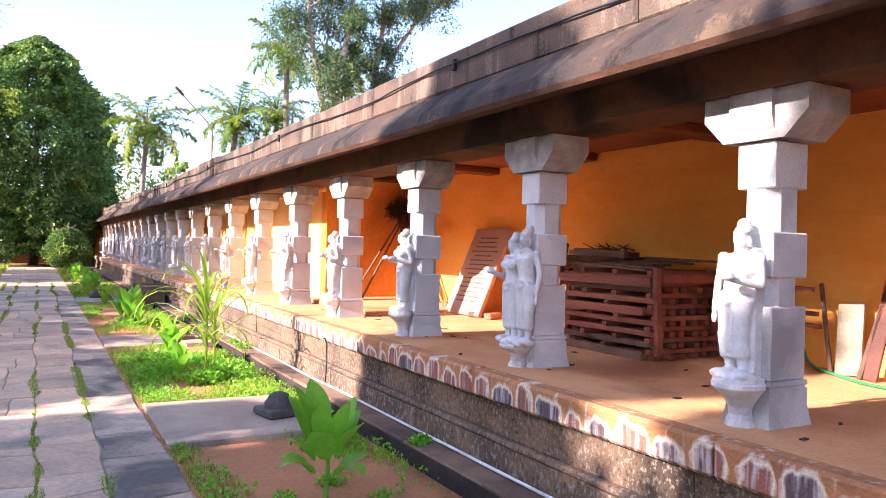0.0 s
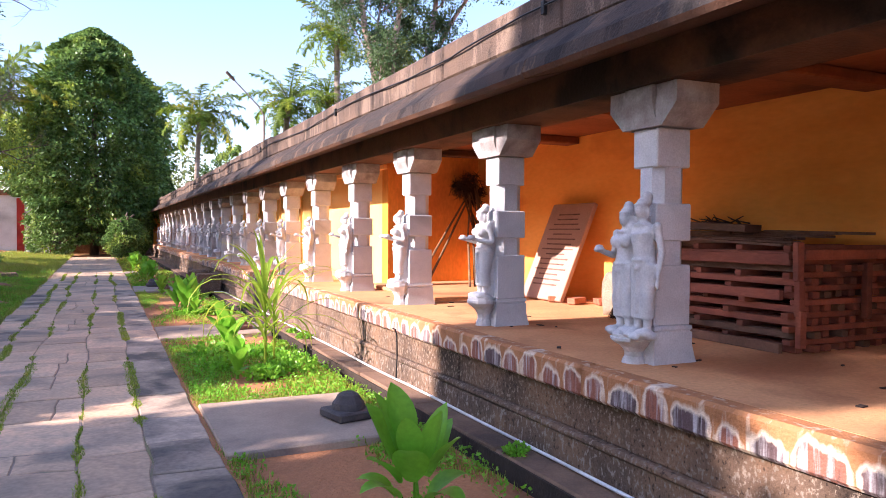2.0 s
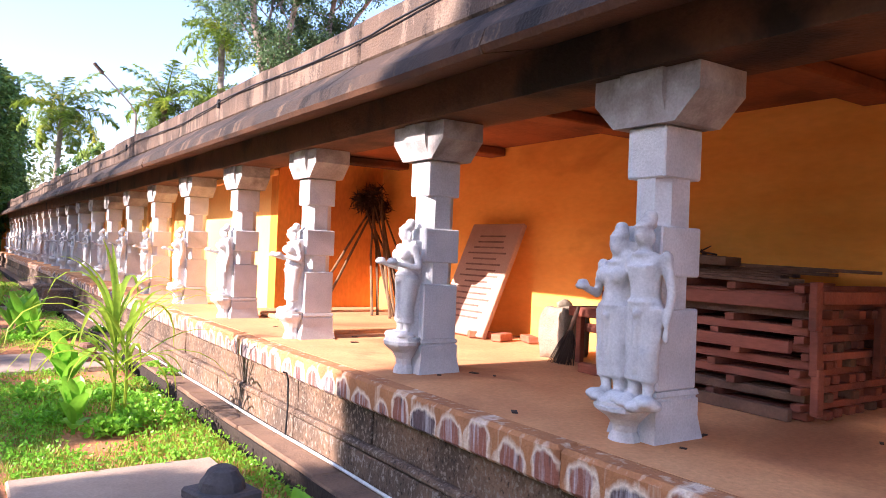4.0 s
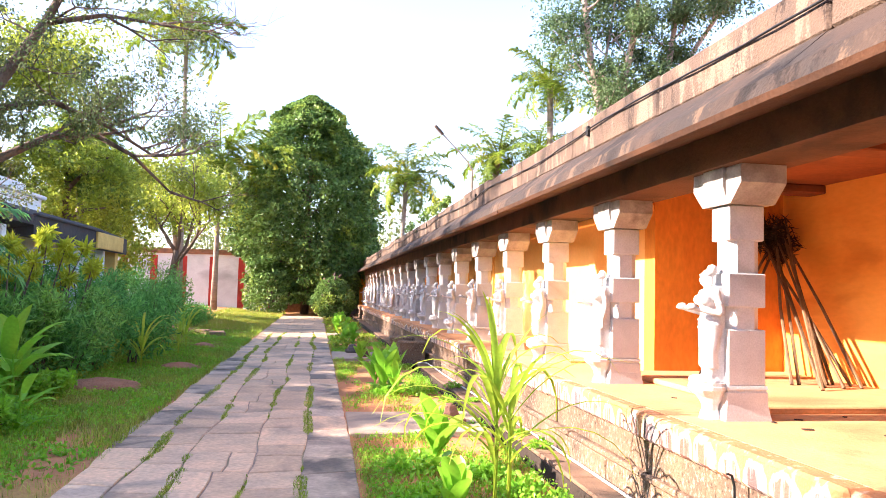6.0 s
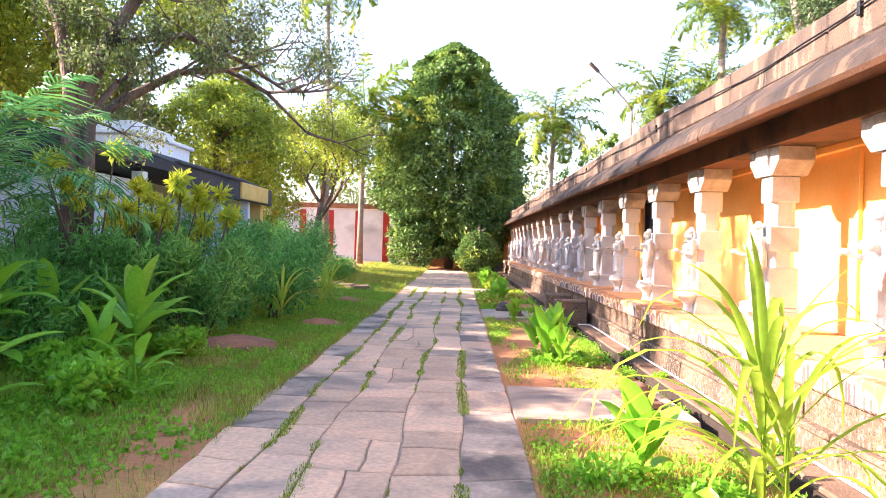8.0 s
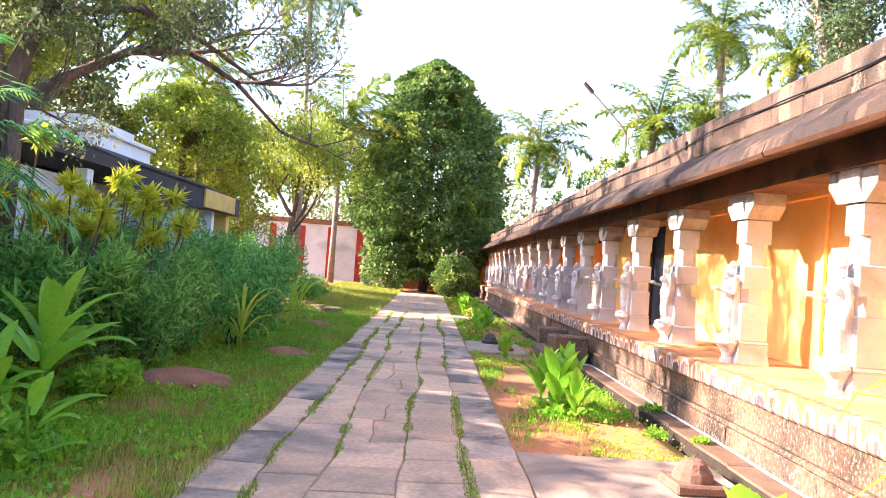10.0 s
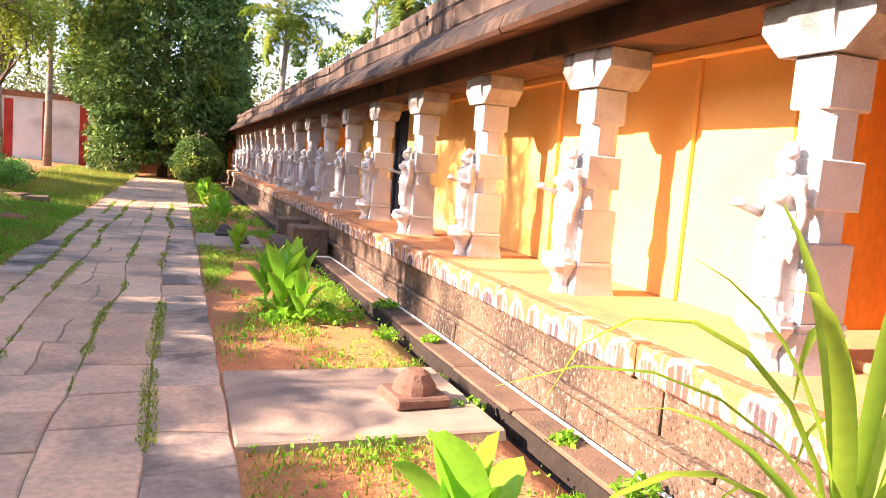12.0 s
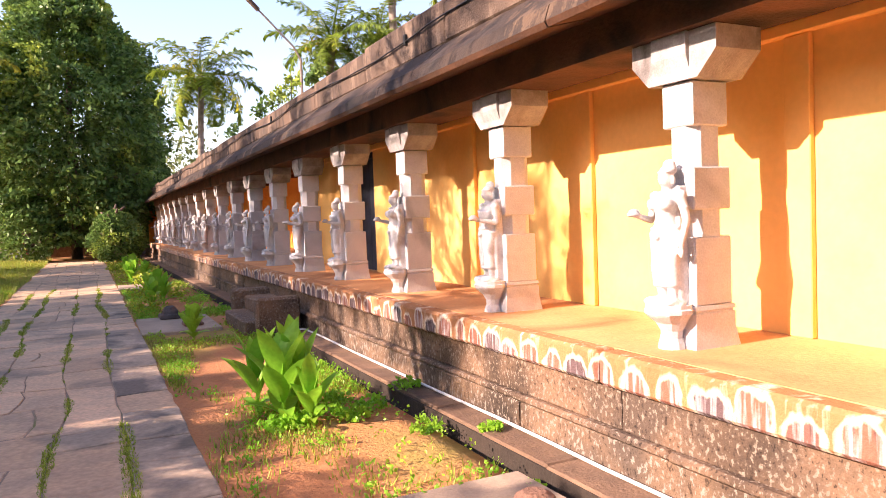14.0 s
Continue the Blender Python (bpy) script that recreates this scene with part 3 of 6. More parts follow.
def pillar():
    p = thing("pillar", 0, 0, 0, "pale granite pillar with square and octagonal sections and a bracket capital", "pillar", "colonnade pillars")
    bm = bmesh.new()
    rings = []
    for half, z in ((0.170, 0.0), (0.160, 0.05), (0.150, 0.11), (0.150, 0.19), (0.141, 0.197), (0.141, 0.204), (0.152, 0.212), (0.146, 0.235)):
        rings.append([bm.verts.new((a * half, b * half * 0.86, z)) for a, b in ((-1, -1), (1, -1), (1, 1), (-1, 1))])
    for a, b in zip(rings, rings[1:]):
        for i in range(4):
            bm.faces.new((a[i], a[(i + 1) % 4], b[(i + 1) % 4], b[i]))
    bm.faces.new(rings[-1])
    part("base", bm, GRANITE, p)
    bm = bmesh.new()
    block(bm, 0.140, 0.235, 0.615)
    octagon(bm, 0.122, 0.60, 0.78)
    block(bm, 0.140, 0.765, 1.00)
    octagon(bm, 0.122, 0.99, 1.24)
    block(bm, 0.133, 1.225, 1.47)
    part("shaft", bm, GRANITE, p)
    # capital: arms along the lintel, undercut at the ends, with short arms across
    bm = bmesh.new()
    def arm(h0, h1, w, rot):
        prof = [(-h0, 1.471), (h0, 1.471), (h1, 1.60), (h1, 1.722), (-h1, 1.722), (-h1, 1.60)]
        a = [bm.verts.new(rot @ Vector((-w, y, z))) for y, z in prof]
        b = [bm.verts.new(rot @ Vector((w, y, z))) for y, z in prof]
        n = len(prof)
        for i in range(n):
            bm.faces.new((a[i], a[(i + 1) % n], b[(i + 1) % n], b[i]))
        bm.faces.new(a[::-1])
        bm.faces.new(b)
    arm(0.185, 0.315, 0.165, Matrix.Identity(3))
    arm(0.15, 0.19, 0.13, Matrix.Rotation(math.pi / 2, 3, "Z"))
    part("capital", bm, WORN_SHADED_CAP, p, "weathered stone bracket capital")
    # bracket below the statue
    bm = bmesh.new()
    seg, rings = 12, []
    for r, z in ((0.078, 0.0), (0.072, 0.03), (0.058, 0.06), (0.062, 0.10), (0.090, 0.145), (0.122, 0.185), (0.135, 0.20), (0.137, 0.222), (0.128, 0.228), (0.128, 0.25)):
        rings.append([bm.verts.new((-0.225 + r * 0.95 * math.cos(2 * math.pi * (k + 0.5) / seg) + (0.02 if r < 0.1 else 0), r * math.sin(2 * math.pi * (k + 0.5) / seg) * (1 + 0.05 * (k % 2) * (r > 0.1)), z)) for k in range(seg)])
    for a, b in zip(rings, rings[1:]):
        for k in range(seg):
            bm.faces.new((a[k], a[(k + 1) % seg], b[(k + 1) % seg], b[k]))
    bm.faces.new(rings[-1])
    part("bracket", bm, CARVED, p, "small carved stone bracket")
    return p


first = pillar()
first.matrix_world = pose(2.97, 3.12, TOP)
PILLARS = [first]
for k in range(-3, 23):
    if k:
        PILLARS.append(copy_thing(first, pose(2.97, 3.12 + 2 * k, TOP, 0, 0, random.uniform(-1, 1))))
    if k == 1:
        for piece in PILLARS[-1].children:
            if piece.name.startswith("bracket"):
                piece.scale.z = 0.74


# ---- statues, one plain mesh each ----
def figure(bm, dy, h, lean, arm_fold, female=True, scale=1.0):
    """A standing carved figure built of rounded masses, facing -x: hips swayed, long skirt, high bun."""
    s = scale
    sway = lambda z: lean * 0.035 * math.sin(z * 5.2)
    T = lambda x, y, z: (-0.06 + x * s, dy + (y + sway(z)) * s, z * s)
    hip, waist, bust = (0.098, 0.058, 0.092) if female else (0.09, 0.07, 0.105)
    for sd in (-1, 1):
        ball(bm, T(-0.052, sd * 0.042, 0.028), (0.058 * s, 0.026 * s, 0.018 * s))
        rod(bm, T(-0.008, sd * 0.040, 0.02), T(-0.010, sd * 0.042, 0.12), 0.024 * s, 0.032 * s, 12)
        rod(bm, T(-0.010, sd * 0.040, 0.10), T(-0.014 - 0.008 * (sd == lean / abs(lean)), sd * 0.042, 0.23), 0.047 * s, 0.045 * s, 14)
        rod(bm, T(-0.014, sd * 0.042, 0.22), T(0.0, sd * 0.044, 0.40), 0.045 * s, 0.064 * s, 14)
    # skirt: drawn in at the knee, with a hem, a belt and a hanging sash
    ball(bm, T(-0.008, 0, 0.105), (0.056 * s, 0.088 * s, 0.012 * s))
    rod(bm, T(0.002, 0, 0.10), T(0, 0, 0.30), 0.045 * s, 0.052 * s, 14)
    rod(bm, T(-0.066, 0.004, 0.37), T(-0.056, 0.010, 0.13), 0.016 * s, 0.010 * s, 8)
    ball(bm, T(-0.080, 0.0, 0.375), (0.012 * s, 0.020 * s, 0.018 * s))
    ball(bm, T(0.0, 0, 0.40), (0.074 * s, hip * s, 0.055 * s), sub=3)
    ball(bm, T(-0.01, 0, 0.425), (0.076 * s, hip * 0.98 * s, 0.016 * s))
    rod(bm, T(0, 0, 0.41), T(-0.004, 0, 0.50), hip * 0.78 * s, waist * s, 14)
    rod(bm, T(-0.004, 0, 0.49), T(-0.004, 0, 0.575), waist * s, bust * 0.86 * s, 14)
    ball(bm, T(0, 0, 0.585), (0.058 * s, bust * s, 0.052 * s), sub=3)
    if female:
        for sd in (-1, 1):
            ball(bm, T(-0.052, sd * 0.046, 0.562), (0.043 * s, 0.042 * s, 0.041 * s))
    ball(bm, T(-0.03, 0, 0.622), (0.04 * s, 0.06 * s, 0.012 * s))
    rod(bm, T(-0.004, 0, 0.61), T(-0.012, 0, 0.68), 0.032 * s, 0.028 * s, 10)
    ball(bm, T(-0.02, 0, 0.705), (0.045 * s, 0.041 * s, 0.056 * s), sub=3)
    ball(bm, T(-0.066, 0, 0.70), (0.010 * s, 0.008 * s, 0.014 * s))
    for sd in (-1, 1):
        ball(bm, T(-0.005, sd * 0.043, 0.69), (0.014 * s, 0.013 * s, 0.03 * s))
    ball(bm, T(0.002, 0.008 * lean, 0.748), (0.05 * s, 0.047 * s, 0.03 * s))
    ball(bm, T(0.018, 0.03 * lean, 0.778), (0.036 * s, 0.038 * s, 0.034 * s))
    ball(bm, T(-0.022, 0, 0.738), (0.048 * s, 0.046 * s, 0.010 * s))
    for sd in (-1, 1):
        ball(bm, T(-0.052, sd * 0.016, 0.716), (0.008 * s, 0.011 * s, 0.005 * s))
    ball(bm, T(-0.055, 0, 0.676), (0.012 * s, 0.013 * s, 0.006 * s))
    for sd in (-1, 1):
        sh, el = T(0, sd * bust * 1.08, 0.605), T(0.012, sd * 0.135, 0.47)
        ball(bm, sh, (0.032 * s, 0.032 * s, 0.034 * s))
        rod(bm, sh, el, 0.027 * s, 0.023 * s, 10)
        ball(bm, T(0.006, sd * 0.118, 0.54), (0.031 * s, 0.031 * s, 0.010 * s))
        if sd in arm_fold:
            hand = T(-0.15, sd * 0.075, 0.50)
            rod(bm, el, hand, 0.023 * s, 0.017 * s, 10)
            ball(bm, (hand[0] - 0.02, hand[1], hand[2] + 0.008), (0.045 * s, 0.036 * s, 0.018 * s))
            ball(bm, (hand[0] - 0.02, hand[1], hand[2] + 0.026), (0.032 * s, 0.026 * s, 0.014 * s))
        else:
            hand = T(-0.015, sd * 0.125, 0.33)
            rod(bm, el, hand, 0.023 * s, 0.016 * s, 10)
            ball(bm, (hand[0], hand[1], hand[2] - 0.035 * s), (0.014 * s, 0.018 * s, 0.038 * s))
    # uneven rock below the feet
    for i in range(9):
        a = i * 0.7
        ball(bm, T(-0.035 + 0.05 * math.cos(a), 0.085 * math.sin(a), 0.008 + 0.012 * math.sin(i * 2.3)), (0.055 * s, 0.045 * s, 0.026 * s))


def bake_statue(name, build, label):
    bm = bmesh.new()
    build(bm)
    # back block that ties the figure to its pillar
    box(bm, -0.045, 0.02, -0.07, 0.07, 0.0, 0.66)
    ob = mesh_ob(name, bm, CARVED)
    md = ob.modifiers.new("remesh", "REMESH")
    md.mode, md.voxel_size = "VOXEL", 0.0082
    sm = ob.modifiers.new("smooth", "SMOOTH")
    sm.iterations, sm.factor = 2, 0.5
    dg = bpy.context.evaluated_depsgraph_get()
    me = bpy.data.meshes.new_from_object(ob.evaluated_get(dg))
    me.shade_smooth()
    bpy.data.objects.remove(ob)
    me.name = name
    return me, label


STATUES = [
    bake_statue("statue", lambda bm: figure(bm, 0, 0.78, 0.5, (1,)), "carved granite figure holding a lamp bowl on a pillar bracket"),
    bake_statue("statue", lambda bm: (figure(bm, 0.075, 0.74, 0.4, (1,), True, 0.92), figure(bm, -0.085, 0.78, -0.3, (), False, 0.98)), "carved granite couple standing on a pillar bracket"),
    bake_statue("statue", lambda bm: figure(bm, 0, 0.78, -0.4, (-1, 1)), "weathered carved figure with joined palms on a pillar bracket"),
    bake_statue("statue", lambda bm: figure(bm, 0.01, 0.78, 0.8, (-1,), False), "carved granite attendant figure on a pillar bracket"),
]
ORDER = {0: 3, 1: 1, 2: 2, 3: 2, 4: 0, 5: 0, 6: 3, 7: 0}
for k in range(-3, 23):
    me, lab = STATUES[ORDER.get(k, (k * 7 + 3) % 4 if k % 5 else 0)]
    low = 0.74 if k == 1 else 1.0
    st = new("statue", me)
    st.matrix_world = pose(2.97 - 0.15, 3.12 + 2 * k, TOP + 0.249 * low, 0, 0, random.uniform(-4, 4)) @ Matrix.Diagonal((1, 1, (1 + random.uniform(-0.02, 0.03)) * (1.09 if k == 1 else 1), 1))
    tagged(st, lab, "statue", "pillar statues")

# ---- hall contents ----
def plank(parent, name, x0, x1, y0, y1, z0, z1, material, rz=0, tilt=0, roll=0):
    c = ((x0 + x1) / 2, (y0 + y1) / 2, (z0 + z1) / 2)
    m = pose(*c, tilt, roll, rz)
    hx, hy, hz = (x1 - x0) / 2, (y1 - y0) / 2, (z1 - z0) / 2
    return part(name, boxed(-hx, hx, -hy, hy, -hz, hz, 0.004, m), material, parent)


pile = thing("timber_stack", 0, 0, 0, "stack of red-primed timber frames and beams on the hall floor", "timber stack")
R = random.Random(3)
for layer in range(8):
    z = TOP + 0.002 + layer * 0.092
    off = R.uniform(-0.03, 0.03)
    for i in range(8):
        x = 3.99 + i * 0.138 + R.uniform(-0.012, 0.012)
        L = R.uniform(-0.10, 0.06)
        plank(pile, "beam", x, x + 0.07, 4.93 + off + R.uniform(-0.03, 0.05), 6.14 + L, z, z + 0.048, REDWOOD if R.random() < 0.75 else OLDWOOD, rz=R.uniform(-1, 1))
    for y in ([4.94, 5.35, 5.75] if layer % 2 else [4.97, 5.5, 6.0]):
        plank(pile, "crossbar", 3.96 + R.uniform(-0.04, 0.02), 5.05, y + off, y + 0.06 + off, z + 0.0485, z + 0.0895, REDWOOD, rz=R.uniform(-1, 1))
for x, y, z0, z1 in ((3.94, 4.885, 0.50, 0.76), (3.95, 4.88, 0.26, 0.50), (3.955, 4.87, 0.05, 0.30), (4.62, 4.875, 0.22, 0.62)):
    plank(pile, "post", x - 0.03, x + 0.03, y - 0.022, y + 0.022, TOP + z0, TOP + z1, REDWOOD, rz=R.uniform(-4, 4))
plank(pile, "side_rail", 3.925, 3.958, 4.95, 6.12, TOP + 0.60, TOP + 0.68, REDWOOD)
plank(pile, "side_rail", 3.915, 3.955, 5.02, 6.16, TOP + 0.36, TOP + 0.43, REDWOOD, rz=0.8)
plank(pile, "side_rail", 3.89, 3.93, 4.98, 6.2, TOP + 0.002, TOP + 0.07, OLDWOOD, rz=-1.2)
plank(pile, "end_rail", 3.98, 5.06, 4.86, 4.90, TOP + 0.64, TOP + 0.71, REDWOOD)
for i in range(7):
    plank(pile, "loose_board", 4.05 + i * 0.13, 4.15 + i * 0.13, 5.1 + R.uniform(-0.2, 0.3), 6.2 + R.uniform(-0.3, 0.1), TOP + 0.745 + 0.012 * i, TOP + 0.765 + 0.012 * i, OLDWOOD, rz=R.uniform(-9, 9), tilt=R.uniform(-1, 2))
plank(pile, "loose_board", 4.3, 4.55, 5.75, 6.35, TOP + 0.84, TOP + 0.90, OLDWOOD, rz=12, tilt=3)
for x, z in ((4.80, 0.62), (4.86, 0.43), (4.90, 0.33)):
    plank(pile, "loose_board", x, x + 0.05, 4.12, 5.0, TOP + z, TOP + z + 0.035, REDWOOD, rz=-2, tilt=1)

bench = thing("broken_bench", 4.62, 6.60, TOP, "broken dark red wooden bench with a slatted back", "bench", rz=-91)
for x in (-0.42, -0.10, 0.36):
    part("leg", boxed(x - 0.028, x + 0.028, -0.30, -0.25, 0.001, 0.42, 0.005), REDWOOD if x else OLDWOOD, bench)
for x in (-0.36, 0.02, 0.40):
    part("back_post", boxed(x - 0.028, x + 0.028, 0.06, 0.11, 0.001, 0.84, 0.005), REDWOOD, bench)
part("fallen_rail", boxed(-0.07, 0.40, -0.63, -0.55, 0.001, 0.07, 0.006), REDWOOD, bench)
part("seat", boxed(-0.50, 0.46, -0.31, 0.058, 0.421, 0.450, 0.005), OLDWOOD, bench)
part("seat_rail", boxed(-0.50, 0.46, -0.335, -0.312, 0.375, 0.452, 0.005), REDWOOD, bench)
part("stretcher", boxed(-0.40, 0.34, -0.245, -0.215, 0.25, 0.32, 0.005), REDWOOD, bench)
for z in (0.16, 0.52, 0.61, 0.70, 0.78):
    part("slat", boxed(-0.50 + 0.05 * (z > 0.6), 0.46, 0.025, 0.058, z, z + 0.058, 0.005), REDWOOD if z < 0.7 else OLDWOOD, bench)
part("loose_slat", boxed(-0.02, 0.02, -0.02, 0.02, 0.0, 0.48, 0.004, pose(-0.36, -0.05, 0.50, 0, 14, 0)), OLDWOOD, bench)
scrap = thing("scrap_boards", 4.80, 6.58, TOP, "loose weathered boards and twigs heaped behind the bench", "boards", rz=-90)
for i in range(6):
    part("board", boxed(-0.55 + R.uniform(-0.1, 0.1), 0.45, -0.03 + 0.02 * i, 0.12 + 0.05 * i, 0.001 + 0.142 * i, 0.14 * (i + 1), 0.008, pose(0, 0, 0, 0, 0, R.uniform(-3, 3))), OLDWOOD, scrap)
part("grey_board", boxed(-0.35, 0.40, -0.12, 0.06, 0.845, 0.90, 0.01, pose(0, 0, 0, 0, 0, 4)), SACKING, scrap, "pale grey board")
bm = bmesh.new()
for i in range(16):
    a = Vector((R.uniform(-0.1, 0.4), R.uniform(-0.1, 0.2), 0.905))
    rod(bm, a, a + Vector((R.uniform(-0.35, 0.2), R.uniform(-0.1, 0.1), R.uniform(0.01, 0.09))), 0.008, 0.004, 5)
part("twigs", bm, BLACKBRUSH, scrap)

sack = thing("cement_sack", 4.46, 7.32, TOP, "slumped off-white cement sack with a tied top", "sack", rz=12)
bm = bmesh.new()
box(bm, -0.17, 0.17, -0.12, 0.12, 0.0, 0.42)
bmesh.ops.subdivide_edges(bm, edges=bm.edges[:], cuts=5, use_grid_fill=True)
for v in bm.verts:
    b = 1 + 0.09 * math.sin(v.co.z / 0.42 * math.pi) - 0.10 * (v.co.z > 0.4)
    n_ = noise.noise(v.co * 9) * 0.035
    v.co.x, v.co.y = v.co.x * b + n_, v.co.y * b + n_
    v.co.z = max(0, v.co.z + noise.noise(v.co * 7 + Vector((3, 1, 2))) * 0.04 * (v.co.z > 0.05))
part("bag", bm, SACKING, sack, smooth=True)
bm = bmesh.new()
ball(bm, (0.03, 0.02, 0.43), (0.11, 0.045, 0.06))
for v in bm.verts:
    v.co += Vector((noise.noise(v.co * 14), noise.noise(v.co * 14 + Vector((5, 0, 0))), 0)) * 0.03
part("tied_top", bm, SACKING, sack, smooth=True)

broom = thing("broom", 4.14, 7.02, TOP, "worn twig broom leaning on the bench", "broom")
bm = bmesh.new()
for i in range(110):
    a, r = R.uniform(0, 6.28), R.uniform(0.2, 1)
    foot = Vector((0.05 * r * math.cos(a), 0.15 * r * math.sin(a), 0.004))
    tube(bm, [(0.06, -0.05, 0.30), Vector((0.04, -0.03, 0.17)) + foot * 0.62, foot], [0.003, 0.003, 0.002], 4)
part("bristles", bm, BLACKBRUSH, broom)
bm = bmesh.new()
rod(bm, (0.055, -0.045, 0.27), (0.09, -0.09, 0.46), 0.020, 0.014)
part("handle", bm, OLDWOOD, broom)

slab = thing("inscribed_slab", 4.83, 8.92, TOP, "pinkish inscribed stone slab leaning on the ochre wall", "slab")
tilt = pose(-0.33, 0, 0.0, 0, 23, 0)
part("slab", boxed(-0.03, 0.03, -0.43, 0.43, 0.014, 1.26, 0.01, tilt), SLATE, slab)
for i in range(15):
    z = 1.10 - i * 0.065
    w = (0.2, 0.3, 0.26, 0.33)[i % 4] if i > 1 else 0.22
    part("lettering_bar", boxed(-0.0335, -0.0305, -w, w * 0.96, z, z + 0.018, 0, tilt), INK, slab)
for i, (dx, dy, rz) in enumerate(((4.62, 8.35, 20), (4.80, 8.15, 70), (4.72, 9.62, 10), (4.55, 8.62, -30))):
    b = mesh_ob("brick", boxed(-0.11, 0.11, -0.055, 0.055, 0, 0.07, 0.008, jit=0.006), BRICKRED)
    b.matrix_world = pose(dx, dy, TOP + 0.006 if i != 2 else TOP + 0.062, 0, 0, rz)
    tagged(b, "loose red brick lying on the hall floor", "brick", "loose bricks")

poles = thing("pole_bundle", 0, 0, 0, "bundle of dry palm-topped poles leaning in the hall corner", "poles")
for i in range(11):
    foot = Vector((4.35 + i * 0.055 + R.uniform(-0.03, 0.03), 10.25 + R.uniform(-0.15, 0.35), TOP + 0.06))
    head = Vector((4.78 + R.uniform(-0.10, 0.14), 11.45 + R.uniform(-0.12, 0.14), 2.25 + R.uniform(-0.12, 0.15)))
    bm = bmesh.new()
    mid = (foot + head) / 2 + Vector((R.uniform(-0.03, 0.03), R.uniform(-0.03, 0.03), 0))
    tube(bm, [foot, mid, head], [0.017, 0.015, 0.010], 6)
    part("pole", bm, BAMBOO, poles)
for foot, head in (((3.85, 11.2, 0.77), (4.85, 11.6, 2.05)), ((3.98, 11.1, 0.77), (4.9, 11.55, 2.1))):
    bm = bmesh.new()
    tube(bm, [foot, (Vector(foot) + Vector(head)) / 2, head], [0.02, 0.018, 0.014], 6)
    part("pole", bm, BAMBOO, poles)
v, f = leaves(rng, [(4.8, 11.42, 2.22), (4.88, 11.40, 2.08), (4.68, 11.45, 2.18)], [0.2, 0.18, 0.15], 700, 0.17, 14, shell=0.0)
raw("brush_top", v, f, BLACKBRUSH, poles, "dark dry palm fibre")

planks = thing("leaning_boards", 0, 0, 0, "weathered boards leaning on the ochre wall", "boards")
for y, x, h, w, turn, material in ((3.86, 4.86, 0.55, 0.10, -6, SACKING), (3.74, 4.80, 0.92, 0.02, 9, OLDWOOD), (3.98, 4.84, 0.72, 0.016, -16, OLDWOOD), (3.66, 4.80, 0.80, 0.05, 4, REDWOOD)):
    part("board", boxed(-0.012, 0.012, -w, w, 0.004, h, 0.004, pose(x, y, TOP, turn, 13, 0)), material, planks)
bm = bmesh.new()
tube(bm, [(5.075, 4.42, 1.10), (5.06, 4.40, 0.98), (5.02, 4.34, 0.85), (4.96, 4.26, 0.76), (4.90, 4.14, 0.715), (4.80, 3.95, 0.713), (4.6, 3.6, 0.713), (4.5, 3.0, 0.713)], [0.012] * 8, 6)
tagged(mesh_ob("garden_hose", bm, HOSE, smooth=True), "green garden hose trailing down to the hall floor", "hose")
# litter and dust-dark leaves on the floor
for i in range(26):
    y = R.uniform(2.5, 10.5)
    a = mesh_ob("dry_leaf", boxed(-0.03, 0.03, -0.012, 0.012, 0, 0.006, 0.0), BLACKBRUSH) if i == 0 else new("dry_leaf", LEAFME)
    LEAFME = a.data
    a.matrix_world = pose(R.uniform(2.55, 3.9), y, TOP + 0.002, 0, 0, R.uniform(0, 360)) @ Matrix.Diagonal((R.uniform(0.5, 1.3), R.uniform(0.5, 1.6), 1, 1))
    tagged(a, "dry brown leaf on the hall floor", "leaf", "dry leaves")

# ---- garden along the path ----
def lingam(x, y, material, label, s=1.0, rz=0):
    p = thing("votive_stone", x, y, 0.045, label, "carved stone", "votive stones", rz)
    part("foot", boxed(-0.17 * s, 0.17 * s, -0.17 * s, 0.17 * s, 0, 0.07 * s, 0.015, jit=0.004), material, p)
    bm = bmesh.new()
    prof = [(0.135, 0.071), (0.125, 0.12), (0.10, 0.15), (0.085, 0.18), (0.05, 0.20)]
    seg = 12
    rings = [[bm.verts.new((r * s * math.cos(2 * math.pi * k / seg), r * s * math.sin(2 * math.pi * k / seg), z * s)) for k in range(seg)] for r, z in prof]
    for a, b in zip(rings, rings[1:]):
        for k in range(seg):
            bm.faces.new((a[k], a[(k + 1) % seg], b[(k + 1) % seg], b[k]))
    bm.faces.new(rings[-1])
    part("cap", bm, material, p)
    return p


lingam(1.50, 7.02, DARKSTONE, "low dark carved stone on a paved pad", 1.0, 12)
lingam(1.58, 12.72, REDSTONE, "low brown carved stone on a paved pad", 1.05, 5)
lingam(0.95, 22.1, DARKSTONE, "low dark carved stone beside the path", 0.95)
lingam(1.15, 21.0, REDSTONE, "low brown carved stone beside the path", 0.8)
for x0, x1, y0, y1 in ((0.47, 1.72, 6.42, 7.95), (0.46, 1.98, 12.15, 13.5), (0.45, 1.5, 20.6, 22.3), (0.45, 1.5, 28.5, 29.9)):
    tagged(mesh_ob("pavement", boxed(x0, x1, y0, y1, -0.05, 0.042, 0.012, jit=0.012), PAD), "worn stone pad laid across the garden strip", "pavement", kind="structure")

# steps up to the platform
steps = thing("stone_steps", 2.05, 20.4, 0, "weathered stone steps up to the platform", "steps")
steps["kind"] = "structure"
